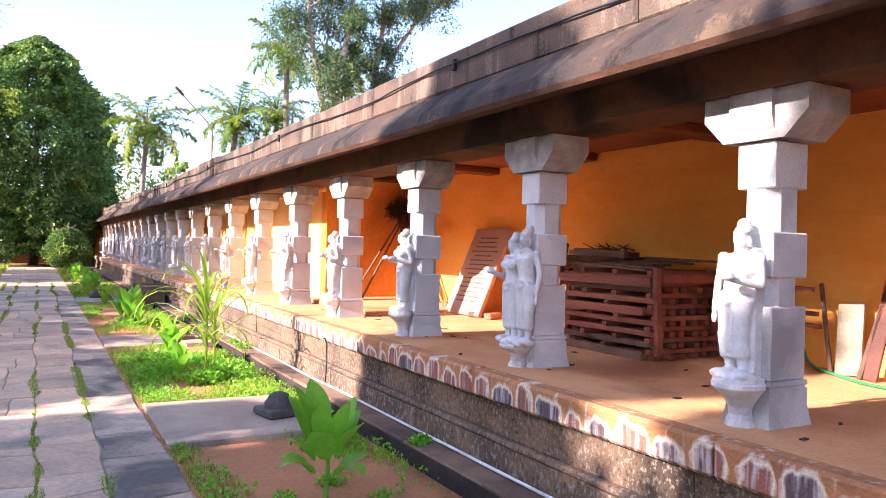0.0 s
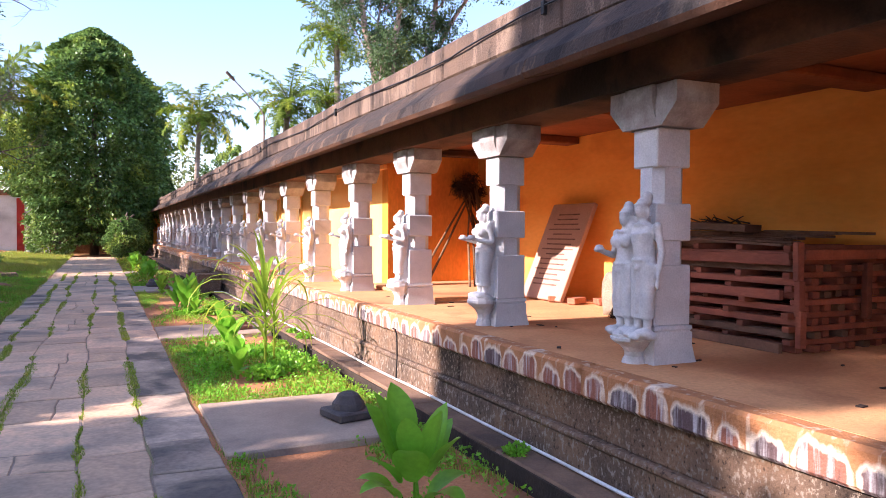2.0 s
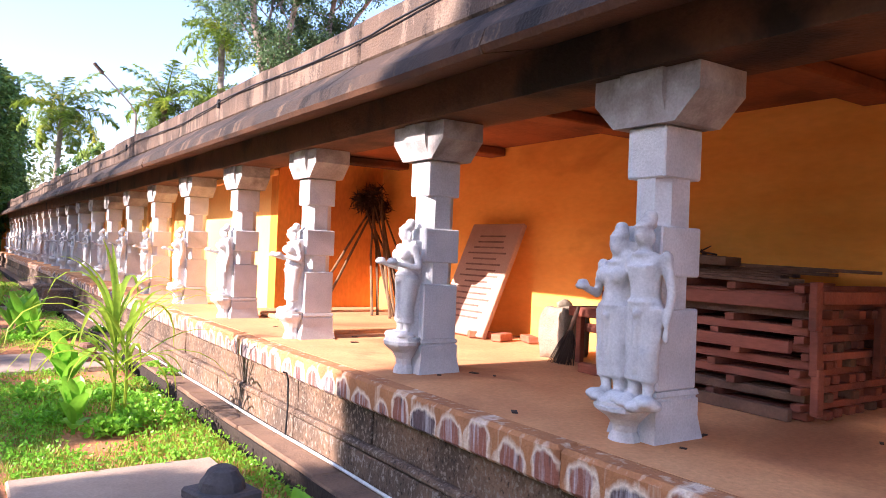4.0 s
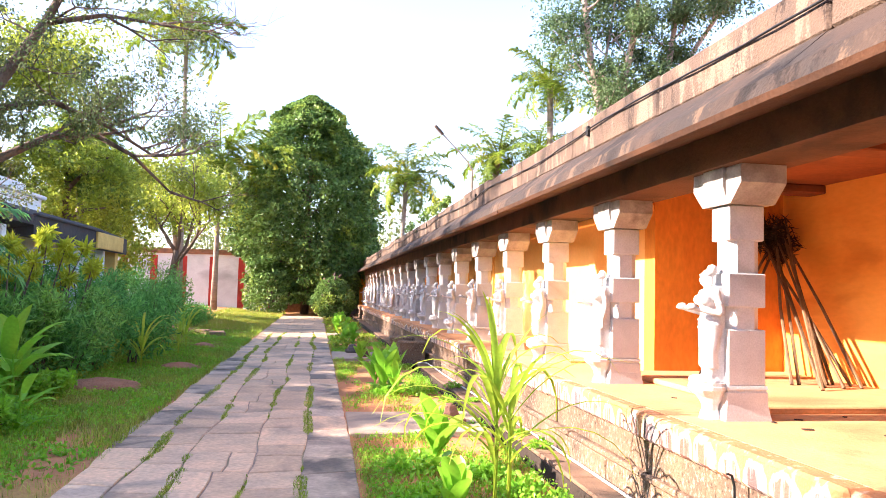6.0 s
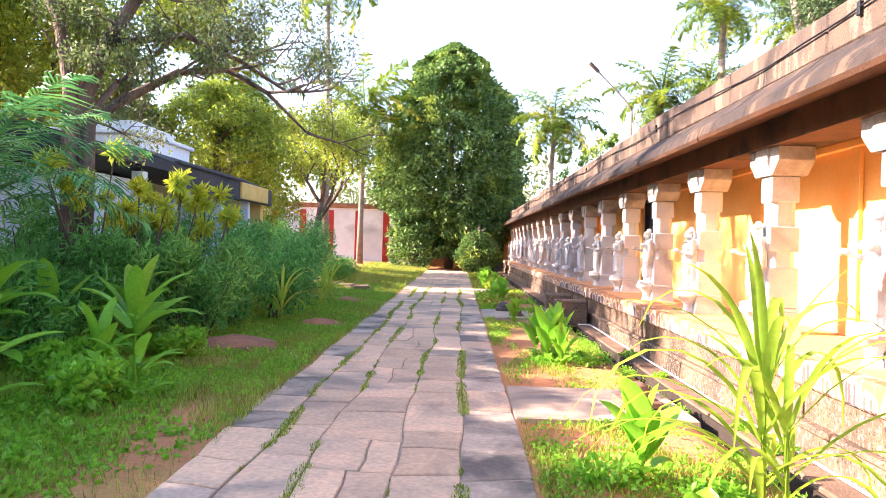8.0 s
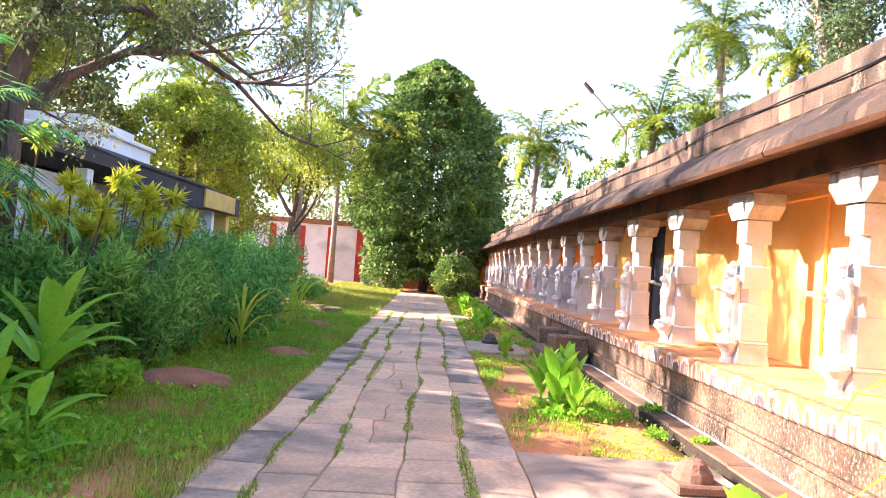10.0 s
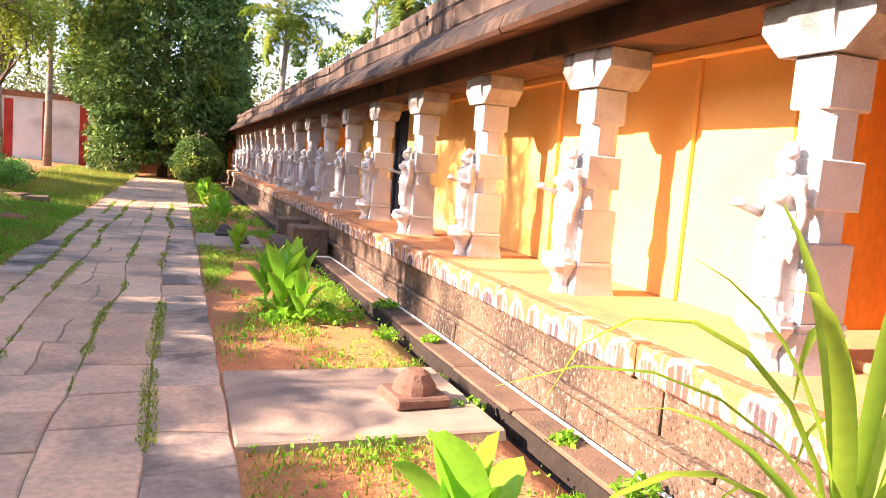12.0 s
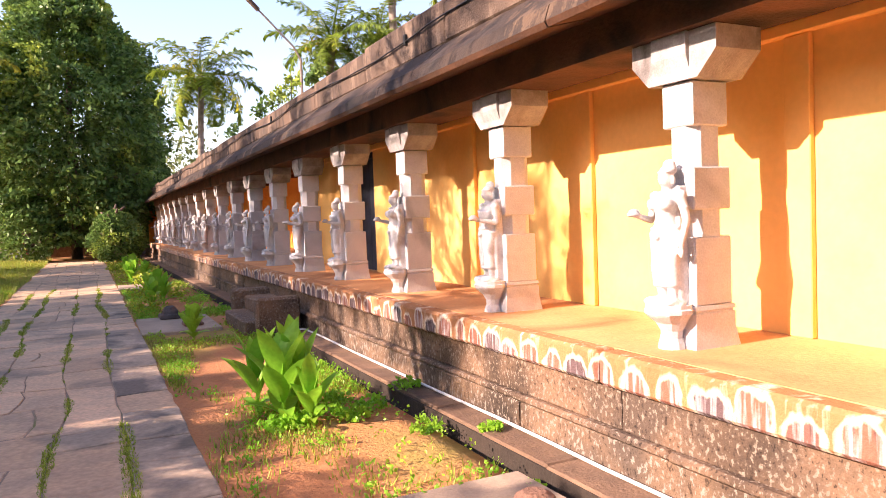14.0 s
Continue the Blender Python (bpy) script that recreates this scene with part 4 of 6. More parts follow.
part("step", boxed(-0.42, 0.26, -0.75, 0.75, 0, 0.20, 0.02, jit=0.008), PLINTH, steps)
part("step", boxed(-0.14, 0.26, -0.72, 0.72, 0.202, 0.40, 0.02, jit=0.008), PLINTH, steps)
part("cheek", boxed(-0.30, 0.26, -0.98, -0.76, 0, 0.50, 0.03, jit=0.01), PLINTH, steps)
part("cheek", boxed(-0.30, 0.26, 0.76, 0.98, 0, 0.50, 0.03, jit=0.01), PLINTH, steps)

# white water pipe on the kerb, and its riser
bm = bmesh.new()
pts = [(2.13, 19.35, 0.075), (2.30, 19.35, 0.075), (2.335, 19.3, 0.075)] + [(2.335 + 0.006 * math.sin(i), 19.2 - i * 0.6, 0.075 + 0.003 * math.sin(i * 1.7)) for i in range(1, 37)]
tube(bm, pts, [0.0115] * len(pts), 8)
pipe = tagged(mesh_ob("water_pipe", bm, PIPEWHITE, smooth=True), "thin white plastic water pipe along the plinth kerb", "pipe")
bm = bmesh.new()
tube(bm, [(2.335, 8.12, 0.08), (2.345, 8.12, 0.3), (2.345, 8.13, 0.50), (2.33, 8.13, 0.56), (2.30, 8.13, 0.57)], [0.008] * 5, 6)
part("riser", bm, CABLE, pipe, "thin dark riser with a tap")


def ribbon(base, dirs, length, width, droop, seg=7, fold=0.25, tip=0.0, rise=1.0):
    """One long leaf as a folded ribbon: vertices and faces."""
    d = Vector(dirs).normalized()
    flat = Vector((d.x, d.y, 0)).normalized()
    side = Vector((-flat.y, flat.x, 0))
    v, f = [], []
    p, ang = Vector(base), math.asin(max(-1, min(1, d.z)))
    for i in range(seg + 1):
        t = i / seg
        w = width * (math.sin(math.pi * min(1, (t * 0.94 + 0.06)) ** (0.75 if tip == 0 else 0.95)) ** (1 - tip * 0.45)) * 0.5 + 0.002
        up = Vector((-flat.x * math.sin(ang), -flat.y * math.sin(ang), math.cos(ang)))
        v += [p + side * w + up * w * fold, p - up * w * fold * 0.2, p - side * w + up * w * fold]
        p = p + (flat * math.cos(ang) + Vector((0, 0, 1)) * math.sin(ang)) * (length / seg)
        ang -= droop / seg * (0.4 + 1.2 * t)
    for i in range(seg):
        a = i * 3
        f += [(a, a + 1, a + 4, a + 3), (a + 1, a + 2, a + 5, a + 4)]
    return v, f


def leafy(name, x, y, z, label, category, group, stems, material, seed, parts_name="leaf", tip=0.0, off=0.015):
    """A plant of long leaves; each leaf is a part. stems: (height, count, length, width, droop, rise) tiers."""
    p = thing(name, x, y, z, label, category, group)
    r = random.Random(seed)
    for h, count, length, width, droop, rise in stems:
        for i in range(count):
            a = 2 * math.pi * (i + r.uniform(-0.3, 0.3)) / count + h * 5
            e = rise + r.uniform(-0.15, 0.15)
            d = (math.cos(a) * math.cos(e), math.sin(a) * math.cos(e), math.sin(e))
            v, f = ribbon((off * math.cos(a), off * math.sin(a), h * r.uniform(0.8, 1.15)), d, length * r.uniform(0.75, 1.15), width * r.uniform(0.8, 1.15), droop * r.uniform(0.6, 1.4), seg=8, tip=tip)
            me = bpy.data.meshes.new(parts_name)
            me.from_pydata([tuple(c) for c in v], [], f)
            me.materials.append(material)
            me.shade_smooth()
            o = new(parts_name, me)
            o.parent = p
    top = max(s[0] for s in stems)
    if top > 0.06:
        bm = bmesh.new()
        tube(bm, [(0, 0, -0.02), (0.01, 0.005, top * 0.5), (0, 0, top + 0.02)], [0.018, 0.016, 0.010], 7)
        part("stem", bm, material, p)
    return p


def weed(x, y, z, r, n, size, material, label, aspect=1.8, h=0.6):
    v, f = leaves(rng, [(0, 0, r * h * 0.6), (r * 0.5, r * 0.2, r * h * 0.45), (-r * 0.4, r * 0.3, r * h * 0.4)], [(r, r, r * h), (r * 0.7, r * 0.7, r * h * 0.8), (r * 0.7, r * 0.7, r * h * 0.7)], n, size, aspect, shell=0.1, droop=-0.3)
    v[:, 2] = np.maximum(v[:, 2], 0.0)
    o = raw("weed", v, f, material)
    o.matrix_world = pose(x, y, z)
    return tagged(o, label, "weed", kind="stuff")


def canna(x, y, s, n, seed, z=0.0, slim=1.0, label="broad-leaved green garden plant growing from bare soil"):
    return leafy("canna_plant", x, y, z, label, "plant", "garden plants", [(0.25 * s, n // 2 + 1, 0.36 * s, 0.185 * s * slim, 0.35, 1.3), (0.13 * s, n - n // 2, 0.37 * s, 0.175 * s * slim, 0.7, 1.05), (0.04 * s, n // 2, 0.24 * s, 0.11 * s * slim, 1.2, 0.7)], LEAF_CANNA, seed, tip=slim * 2 - 1)


leafy("canna_plant", 1.20, 4.95, 0, "broad-leaved green garden plant growing from bare soil", "plant", "garden plants", [(0.33, 5, 0.33, 0.17, 0.5, 1.30), (0.27, 6, 0.33, 0.17, 0.8, 1.05), (0.14, 4, 0.27, 0.15, 1.2, 0.75)], LEAF_CANNA, 5, tip=0.5, off=0.10)
for i in range(5):
    weed(1.2 + R.uniform(-0.3, 0.3), 4.95 + R.uniform(-0.25, 0.3), -0.01, 0.07, 50, 0.04, LEAF_CANNA, "low green weeds around a broad-leaved plant", 1.6)
canna(1.12, 10.7, 1.05, 8, 2)
canna(1.10, 15.4, 1.3, 8, 4, slim=0.7)
canna(1.26, 15.6, 1.15, 8, 5, slim=0.7)
canna(0.98, 15.75, 1.1, 7, 6, slim=0.7)
canna(1.24, 15.15, 0.9, 7, 16, slim=0.7)
canna(1.02, 19.9, 0.9, 8, 7)
for i, (x, y, s) in enumerate(((0.85, 24.2, 0.9), (1.1, 24.9, 1.0), (0.9, 25.8, 0.9), (1.15, 27, 1.0), (0.8, 30.4, 1.1), (1.2, 31.5, 1.0), (1.0, 33, 1.1), (0.9, 35.5, 1.0), (1.2, 37, 1.0))):
    canna(x, y, s, 9, 20 + i)
# tall cane clump that leans over the strip
for x, y, tiers, sd in (
        (1.32, 9.40, [(0.80, 7, 1.0, 0.044, 2.4, 1.25), (0.58, 9, 1.15, 0.040, 2.3, 0.90), (0.42, 8, 1.05, 0.036, 2.3, 0.65), (0.88, 4, 0.8, 0.046, 0.9, 1.42)], 3),
        (1.40, 9.34, [(0.62, 6, 1.0, 0.042, 2.4, 1.1), (0.42, 6, 1.0, 0.038, 2.4, 0.75)], 13)):
    cane = leafy("cane_plant", x, y, 0, "tall arching cane plant with long yellow-green leaves", "plant", "garden plants", tiers, LEAF_CANE, sd)
    cane.scale.y = 0.62
canna(1.0, 9.2, 0.75, 7, 17)


for i in range(9):
    weed(1.15 + R.uniform(-0.45, 0.5), 9.7 + R.uniform(-0.8, 0.9), 0.0, R.uniform(0.16, 0.26), 260, 0.055, LEAF_CANNA, "low bright green weeds at the foot of the cane", 1.5)
for x, y in ((2.2, 11.9), (1.93, 13.3), (2.2, 14.2), (1.92, 9.8), (2.2, 5.6), (2.18, 15.6), (1.93, 11.3), (1.9, 17.2), (2.2, 11.2), (1.92, 14.6), (1.9, 12.6)):
    weed(x, y, 0.05 if x > 2.1 else -0.02, R.uniform(0.07, 0.13), 130, 0.045, LEAF_CANNA, "small green weed growing in the gutter joint", 1.6)
for i in range(6):
    weed(1.3 + R.uniform(-0.3, 0.5), 15.3 + R.uniform(-0.5, 0.6), 0, 0.13, 150, 0.05, LEAF_CANNA, "low green weeds around a broad-leaved plant", 1.5)
for i in range(12):
    weed(1.0 + R.uniform(-0.4, 0.5), R.uniform(23.5, 38), 0, 0.3, 200, 0.08, LEAF_CANE, "yellow-green ground plants along the strip", 1.6, 0.8)


# turf: single blades, too many to count
def turf(name, x0, x1, y0, y1, n, h, keep, label, zf=None):
    x, y = rng.uniform(x0, x1, n), rng.uniform(y0, y1, n)
    ok = np.array([keep(a, b) for a, b in zip(x, y)])
    x, y = x[ok], y[ok]
    n = len(x)
    a = rng.uniform(0, 2 * np.pi, n)
    hh = h * rng.uniform(0.35, 1.25, n)
    lean = rng.uniform(0.1, 0.9, n) * hh
    w = 0.0035 + 0.004 * rng.random(n)
    z = np.array([zf(p, q) for p, q in zip(x, y)]) if zf else np.zeros(n) - 0.012
    c, s = np.cos(a), np.sin(a)
    p0 = np.stack([x - s * w, y + c * w, z], 1)
    p1 = np.stack([x + s * w, y - c * w, z], 1)
    p2 = np.stack([x + c * lean, y + s * lean, z + hh], 1)
    v = np.stack([p0, p1, p2], 1).reshape(-1, 3)
    f = np.arange(n * 3).reshape(-1, 3)
    return tagged(raw(name, v, f, GRASS), label, "grass", kind="stuff")


def rise(x, y):
    return 0.10 * noise.noise((x * 0.35, y * 0.3, 1.0)) + 0.35 * min(1, max(0, (-x - 2.2) / 5)) - 0.02


def clear(x, y):
    for x0, x1, y0, y1 in ((0.47, 1.72, 6.42, 7.95), (0.46, 1.98, 12.15, 13.5), (0.45, 1.5, 20.6, 22.3), (0.45, 1.5, 28.5, 29.9)):
        if x0 < x < x1 and y0 < y < y1:
            return False
    return True


def patchy(x, y):
    if not clear(x, y):
        return False
    edge = max(0, 1 - abs(x - 0.48) / 0.45)
    near = 0.25 if 8.0 < y < 11.5 else (-0.16 if 3 < y < 6.4 else (-0.14 if 13.5 < y < 18.5 else 0.0))
    return noise.noise((x * 1.3, y * 0.9, 5)) + 0.55 * edge + near > R.uniform(-0.05, 0.45)


turf("grass", 0.44, 1.97, 2.5, 24, 90000, 0.055, patchy, "short patchy green grass in the garden strip")
turf("grass", 0.44, 2.02, 24, 46, 16000, 0.09, patchy, "short patchy green grass in the far garden strip")
turf("grass", -3.6, -1.7, 7.5, 26, 90000, 0.11, lambda x, y: noise.noise((x * 1.2, y * 0.8, 2)) + (0.6 if x < -2.3 else 0.25) > R.uniform(-0.2, 0.55), "rough grass and clover beside the path", rise)
turf("grass", -5.5, -1.75, 0.5, 7.5, 50000, 0.10, lambda x, y: noise.noise((x * 1.2, y * 0.8, 2)) + 0.35 > R.uniform(-0.2, 0.55), "rough grass beside the near path", rise)
turf("grass", -6.5, -3.4, 8, 30, 60000, 0.22, lambda x, y: True, "long rough grass under the bushes", rise)
turf("grass", -5.0, -1.75, 26, 50, 40000, 0.2, lambda x, y: True, "bright grass at the end of the path", rise)


# clover and seedlings scattered over the rough ground
def seedlings(x0, x1, y0, y1, n, size, keep, zf, material, label):
    x, y = rng.uniform(x0, x1, n), rng.uniform(y0, y1, n)
    ok = np.array([keep(a, b) for a, b in zip(x, y)])
    x, y = x[ok], y[ok]
    c = np.stack([x, y, np.array([zf(a, b) for a, b in zip(x, y)]) + 0.05], 1)
    v, f = leaves(rng, c, np.full((len(c), 3), (0.06, 0.06, 0.045)), len(c) * 6, size, 1.6, shell=0.0, droop=-0.2)
    return tagged(raw("seedlings", v, f, material), label, "weeds", kind="stuff")


seedlings(-5.6, -1.8, 7.5, 30, 28000, 0.055, lambda x, y: noise.noise((x * 0.9, y * 0.7, 9)) + (0.45 if x < -2.4 else 0.12) > R.uniform(-0.1, 0.5), rise, LEAF_CANNA, "low clover and seedlings in the rough grass")
seedlings(-5.8, -2.6, 7.5, 13.5, 11000, 0.075, lambda x, y: noise.noise((x * 0.8, y * 0.6, 4)) + (-2.3 - x) * 0.35 > R.uniform(0.0, 0.5), rise, LEAF_CANNA, "lush low weeds below the garden bushes")
seedlings(0.5, 2.0, 3, 30, 9000, 0.032, lambda x, y: patchy(x, y) or (clear(x, y) and x > 1.35 and R.random() < 0.16), lambda x, y: -0.02, LEAF_CANNA, "low seedlings in the garden strip")


# ---- trees ----
def tree_limbs(bm, rng_, base, direction, length, radius, depth, tips, spread=0.6, ratio=0.72, up=0.15):
    pts, rad = [Vector(base)], [radius]
    d = Vector(direction).normalized()
    steps_ = 4
    for i in range(steps_):
        d = (d + Vector((rng_.uniform(-1, 1), rng_.uniform(-1, 1), rng_.uniform(-0.6, 1) * 0.6 + up)) * 0.22).normalized()
        pts.append(pts[-1] + d * length / steps_)
        rad.append(radius * (1 - 0.4 * (i + 1) / steps_))
    tube(bm, pts, rad, 7 if depth > 1 else 5)
    if depth == 0:
        tips.append(pts[-1])
        tips.append(pts[2])
        return pts
    for k in range(3 if depth > 1 else 4):
        s = Vector((rng_.uniform(-1, 1), rng_.uniform(-1, 1), rng_.uniform(-0.4, 0.9)))
        start = pts[-1] if k < 2 else pts[rng_.choice((2, 3))]
        tree_limbs(bm, rng_, start - d * rad[-1] * 0.5, d + s * spread * 1.6, length * ratio * rng_.uniform(0.8, 1.1), rad[-1] * 0.8, depth - 1, tips, spread, ratio, up)
    return pts


def open_tree(x, y, z, limbs, leaf_n, leaf_size, material, label, seed, depth=3, clump=0.7, aspect=2.0):
    p = thing("tree", x, y, z, label, "tree")
    r_ = random.Random(seed)
    bm, tips = bmesh.new(), []
    stem = None
    for base, d, length, radius in limbs:
        if stem:
            base = min(stem[1:], key=lambda q: abs(q.z - base[2]))
        pts = tree_limbs(bm, r_, base, d, length, radius, depth, tips)
        stem = stem or pts
    part("trunk", bm, BARK, p, smooth=True)
    c = np.array([tuple(t) for t in tips])
    rad = rng.uniform(0.6, 1.3, len(c)) * clump
    v, f = leaves(rng, c, np.stack([rad, rad, rad * 0.65], 1), leaf_n, leaf_size, aspect, shell=0.0, droop=0.5)
    raw("crown", v, f, material, p)
    return p


PEAR_T, PEAR_R = (0.0, 0.1, 0.25, 0.4, 0.55, 0.75, 0.9, 1.0), (0.6, 0.82, 1.0, 1.03, 0.96, 0.75, 0.46, 0.06)


def fine_crown(r_, height, width, base, n, size, seed):
    """Leaves set singly through an egg-shaped crown, thickest near its uneven outline, with small gaps."""
    t, a = r_.uniform(0, 1, n), r_.uniform(0, 2 * np.pi, n)
    wide = np.interp(t, PEAR_T, PEAR_R) * width * 0.5
    inset = np.abs(r_.normal(0, 0.17, n)) - 0.12 * r_.uniform(0, 1, n) ** 4
    inset[::5] = r_.uniform(0.2, 0.75, len(inset[::5]))
    keep, bulge = np.ones(n, bool), np.zeros(n)
    for i in range(n):
        p = Vector((math.cos(a[i]) * wide[i], math.sin(a[i]) * wide[i], base + (height - base) * t[i]))
        bulge[i] = 0.26 * noise.noise(p * 0.5 + Vector((seed, 0, 0))) + 0.20 * noise.noise(p * 1.25)
        keep[i] = noise.noise(p * 0.95 + Vector((0, seed, 0))) > -0.18 or inset[i] > 0.22
    q = wide * np.clip(1 + bulge - inset, 0.02, None)
    c = np.stack([q * np.cos(a), q * np.sin(a), base + (height - base) * t], 1)[keep]
    axis = np.stack([np.cos(a), np.sin(a), t * 1.2 - 0.5], 1)[keep] + r_.normal(size=c.shape) * 0.75
    axis[:, 2] -= 0.3
    axis /= np.linalg.norm(axis, axis=1)[:, None]
    side = np.cross(axis, r_.normal(size=c.shape))
    side /= np.linalg.norm(side, axis=1)[:, None]
    s = size * r_.uniform(0.6, 1.35, len(c))[:, None]
    v = np.stack([c - axis * s * 0.5, c + side * s * 0.24, c + axis * s * 0.5, c - side * s * 0.24], 1).reshape(-1, 3)
    i = np.arange(len(c)) * 4
    return v, np.concatenate([np.stack([i, i + 1, i + 2], 1), np.stack([i, i + 2, i + 3], 1)])


def dense_tree(x, y, height, width, label, n, size, material, seed, base=0.8, trunk=0.28, fine=False):
    p = thing("tree", x, y, 0, label, "tree")
    r_ = np.random.default_rng(seed)
    bm = bmesh.new()
    tube(bm, [(0, 0, -0.1), (0.1, 0, height * 0.2), (0.0, 0.1, height * 0.5), (0.1, 0, height * 0.85)], [trunk, trunk * 0.85, trunk * 0.6, 0.06], 10)
    rr = random.Random(seed)
    for i in range(14):
        z = height * (0.15 + 0.05 * i)
        a = rr.uniform(0, 6.28)
        L = width * 0.42 * (1 - 0.5 * i / 14)
        tube(bm, [(0, 0, z), (L * 0.5 * math.cos(a), L * 0.5 * math.sin(a), z + 0.5), (L * math.cos(a), L * math.sin(a), z + 0.7)], [0.10, 0.07, 0.03], 6)
    part("trunk", bm, BARK, p, smooth=True)
    if fine:
        v, f = fine_crown(r_, height, width, base, n, size, seed)
        raw("crown", v, f, material, p)
        return p
    cs, rs = [], []
    for i in range(330):
        t = r_.uniform(0, 1)
        z = base + (height - base) * t
        a = r_.uniform(0, 2 * math.pi)
        bulge = noise.noise((math.cos(a) * 1.6 + seed, math.sin(a) * 1.6, t * 4.0))
        q = width * 0.5 * np.interp(t, PEAR_T, PEAR_R) * (1 + 0.22 * bulge) * (r_.uniform(0.6, 0.95) if i % 5 else r_.uniform(0, 0.5))
        cs.append((q * math.cos(a), q * math.sin(a), z))
        s = r_.uniform(0.035, 0.10) * width
        rs.append((s, s, s * 0.9))
    v, f = leaves(r_, cs, rs, n, size, 2.2, shell=0.1, droop=0.45)
    raw("crown", v, f, material, p)
    return p


def frond(length, droop, width, n=84, fat=0.5):
    """One pinnate palm frond along +x: a rachis strip and paired leaflets."""
    v, f = [], []
    pts, ang, p = [], 0.6, Vector((0, 0, 0))
    for i in range(n + 1):
        pts.append((p.copy(), ang))
        p = p + Vector((math.cos(ang), 0, math.sin(ang))) * length / n
        ang -= droop / n * (0.5 + i / n)
    for i in range(n):
        (a, ga), (b, gb) = pts[i], pts[i + 1]
        w = 0.035 * (1 - i / n) + 0.006
        k = len(v)
        v += [(a.x, -w, a.z), (a.x, w, a.z), (b.x, w, b.z), (b.x, -w, b.z)]
        f += [(k, k + 1, k + 2), (k, k + 2, k + 3)]
        t = i / n
        if t < 0.12:
            continue
        for sd in (-1, 1):
            L = width * (math.sin(math.pi * (0.12 + 0.86 * t)) ** 0.55) * (0.85 + 0.35 * math.sin(i * 12.9898 + sd * 4.1))
            k = len(v)
            sag = 0.30 + 0.22 * math.sin(i * 7.31 + sd)
            tip = Vector((a.x + L * 0.45 * math.cos(ga), sd * L * 0.90, a.z + L * 0.45 * math.sin(ga) - L * sag))
            mid = (a + tip) / 2 + Vector((0, sd * L * 0.08, L * 0.14))
            h = length / n * fat
            v += [(a.x - h * 0.3, 0, a.z), (a.x + h * 0.6, 0, a.z), (mid.x + h, mid.y, mid.z), tuple(tip), (mid.x - h * 0.6, mid.y, mid.z)]
            f += [(k, k + 1, k + 2), (k, k + 2, k + 4), (k + 4, k + 2, k + 3)]
    return np.array(v), np.array(f)


def palm(x, y, height, span, label, seed, bend=0.5, count=27, trunk=0.15):
    p = thing("palm_tree", x, y, 0, label, "palm tree", "coconut palms")
    r_ = random.Random(seed)
    a = r_.uniform(0, 6.28)
    top = Vector((bend * math.cos(a), bend * math.sin(a), height))
    bm = bmesh.new()
    tube(bm, [(0, 0, -0.1), (top.x * 0.15, top.y * 0.15, height * 0.3), (top.x * 0.5, top.y * 0.5, height * 0.65), tuple(top)], [trunk * 1.35, trunk, trunk * 0.85, trunk * 0.75], 10)
    part("trunk", bm, PALMBARK, p, smooth=True)
    sets = []
    for i in range(count):
        t = i / count
        el = 1.25 - 1.9 * t ** 0.9
        v, f = frond(span * r_.uniform(0.85, 1.15), 0.75 + 0.95 * t + r_.uniform(-0.2, 0.3), span * 0.23, 60, 0.75)
        m = Matrix.Translation(top) @ Matrix.Rotation(i * 2.4 + r_.uniform(-0.2, 0.2), 4, "Z") @ Matrix.Rotation(-(el - 0.6), 4, "Y") @ Matrix.Rotation(r_.uniform(-0.5, 0.5), 4, "X")
        M = np.array(m)
        sets.append((v @ M[:3, :3].T + M[:3, 3], f))
    v, f = stack(*sets)
    raw("crown", v, f, LEAF_PALM, p)
    return p


# the dense tree that closes the path, with shrubs at its foot
dense_tree(-0.65, 49.5, 13.3, 8.4, "dense dark green broad-leaved tree at the end of the path", 95000, 0.26, LEAF_DARK, 11, 0.7, fine=True)
dense_tree(2.3, 52.0, 7.4, 3.6, "dense green tree behind the end of the colonnade", 20000, 0.27, LEAF_DARK, 12, 0.5, fine=True)
dense_tree(0.9, 43.5, 2.2, 2.4, "leafy green shrub at the end of the colonnade", 9000, 0.15, LEAF_DARK, 14, 0.1, 0.06, fine=True)
dense_tree(-2.6, 47.5, 3.2, 3.0, "low green shrub at the foot of a tree", 6000, 0.2, LEAF_DARK, 15, 0.1, 0.06, fine=True)

# coconut palms behind the colonnade and beyond the wall
palm(4.3, 43, 7.9, 2.6, "coconut palm with sunlit fronds behind the roof", 1)
palm(6.1, 31, 6.7, 1.9, "short coconut palm rising behind the roof", 2)
palm(8.7, 31, 9.9, 1.9, "coconut palm rising behind the roof", 3)
palm(12.6, 34.0, 10.4, 1.9, "coconut palm rising behind the roof", 4)
palm(8.3, 31.5, 7.3, 1.5, "short coconut palm rising behind the roof", 18)
palm(-6.4, 41, 14.2, 2.9, "tall slender coconut palm beyond the bushes", 5, 0.3, trunk=0.12)
palm(-5.6, 47, 8.8, 3.4, "coconut palm beside the compound wall", 6)
palm(-9.5, 36, 8.0, 3.2, "coconut palm behind the dark-roofed building", 7)
palm(-12.5, 26, 8.5, 3.6, "coconut palm behind the dark-roofed building", 8)
palm(-11.0, 20, 7.4, 3.4, "coconut palm behind the spreading tree", 9)
palm(-8.5, 52, 7.0, 3.2, "coconut palm beyond the compound wall", 10)
palm(-3.6, 54, 6.5, 3.0, "coconut palm beyond the compound wall", 17)
# young palm close to the path
sap = thing("palm_sapling", -4.95, 13.3, 0.2, "young palm with dark green fronds spreading low", "palm")
sets = []
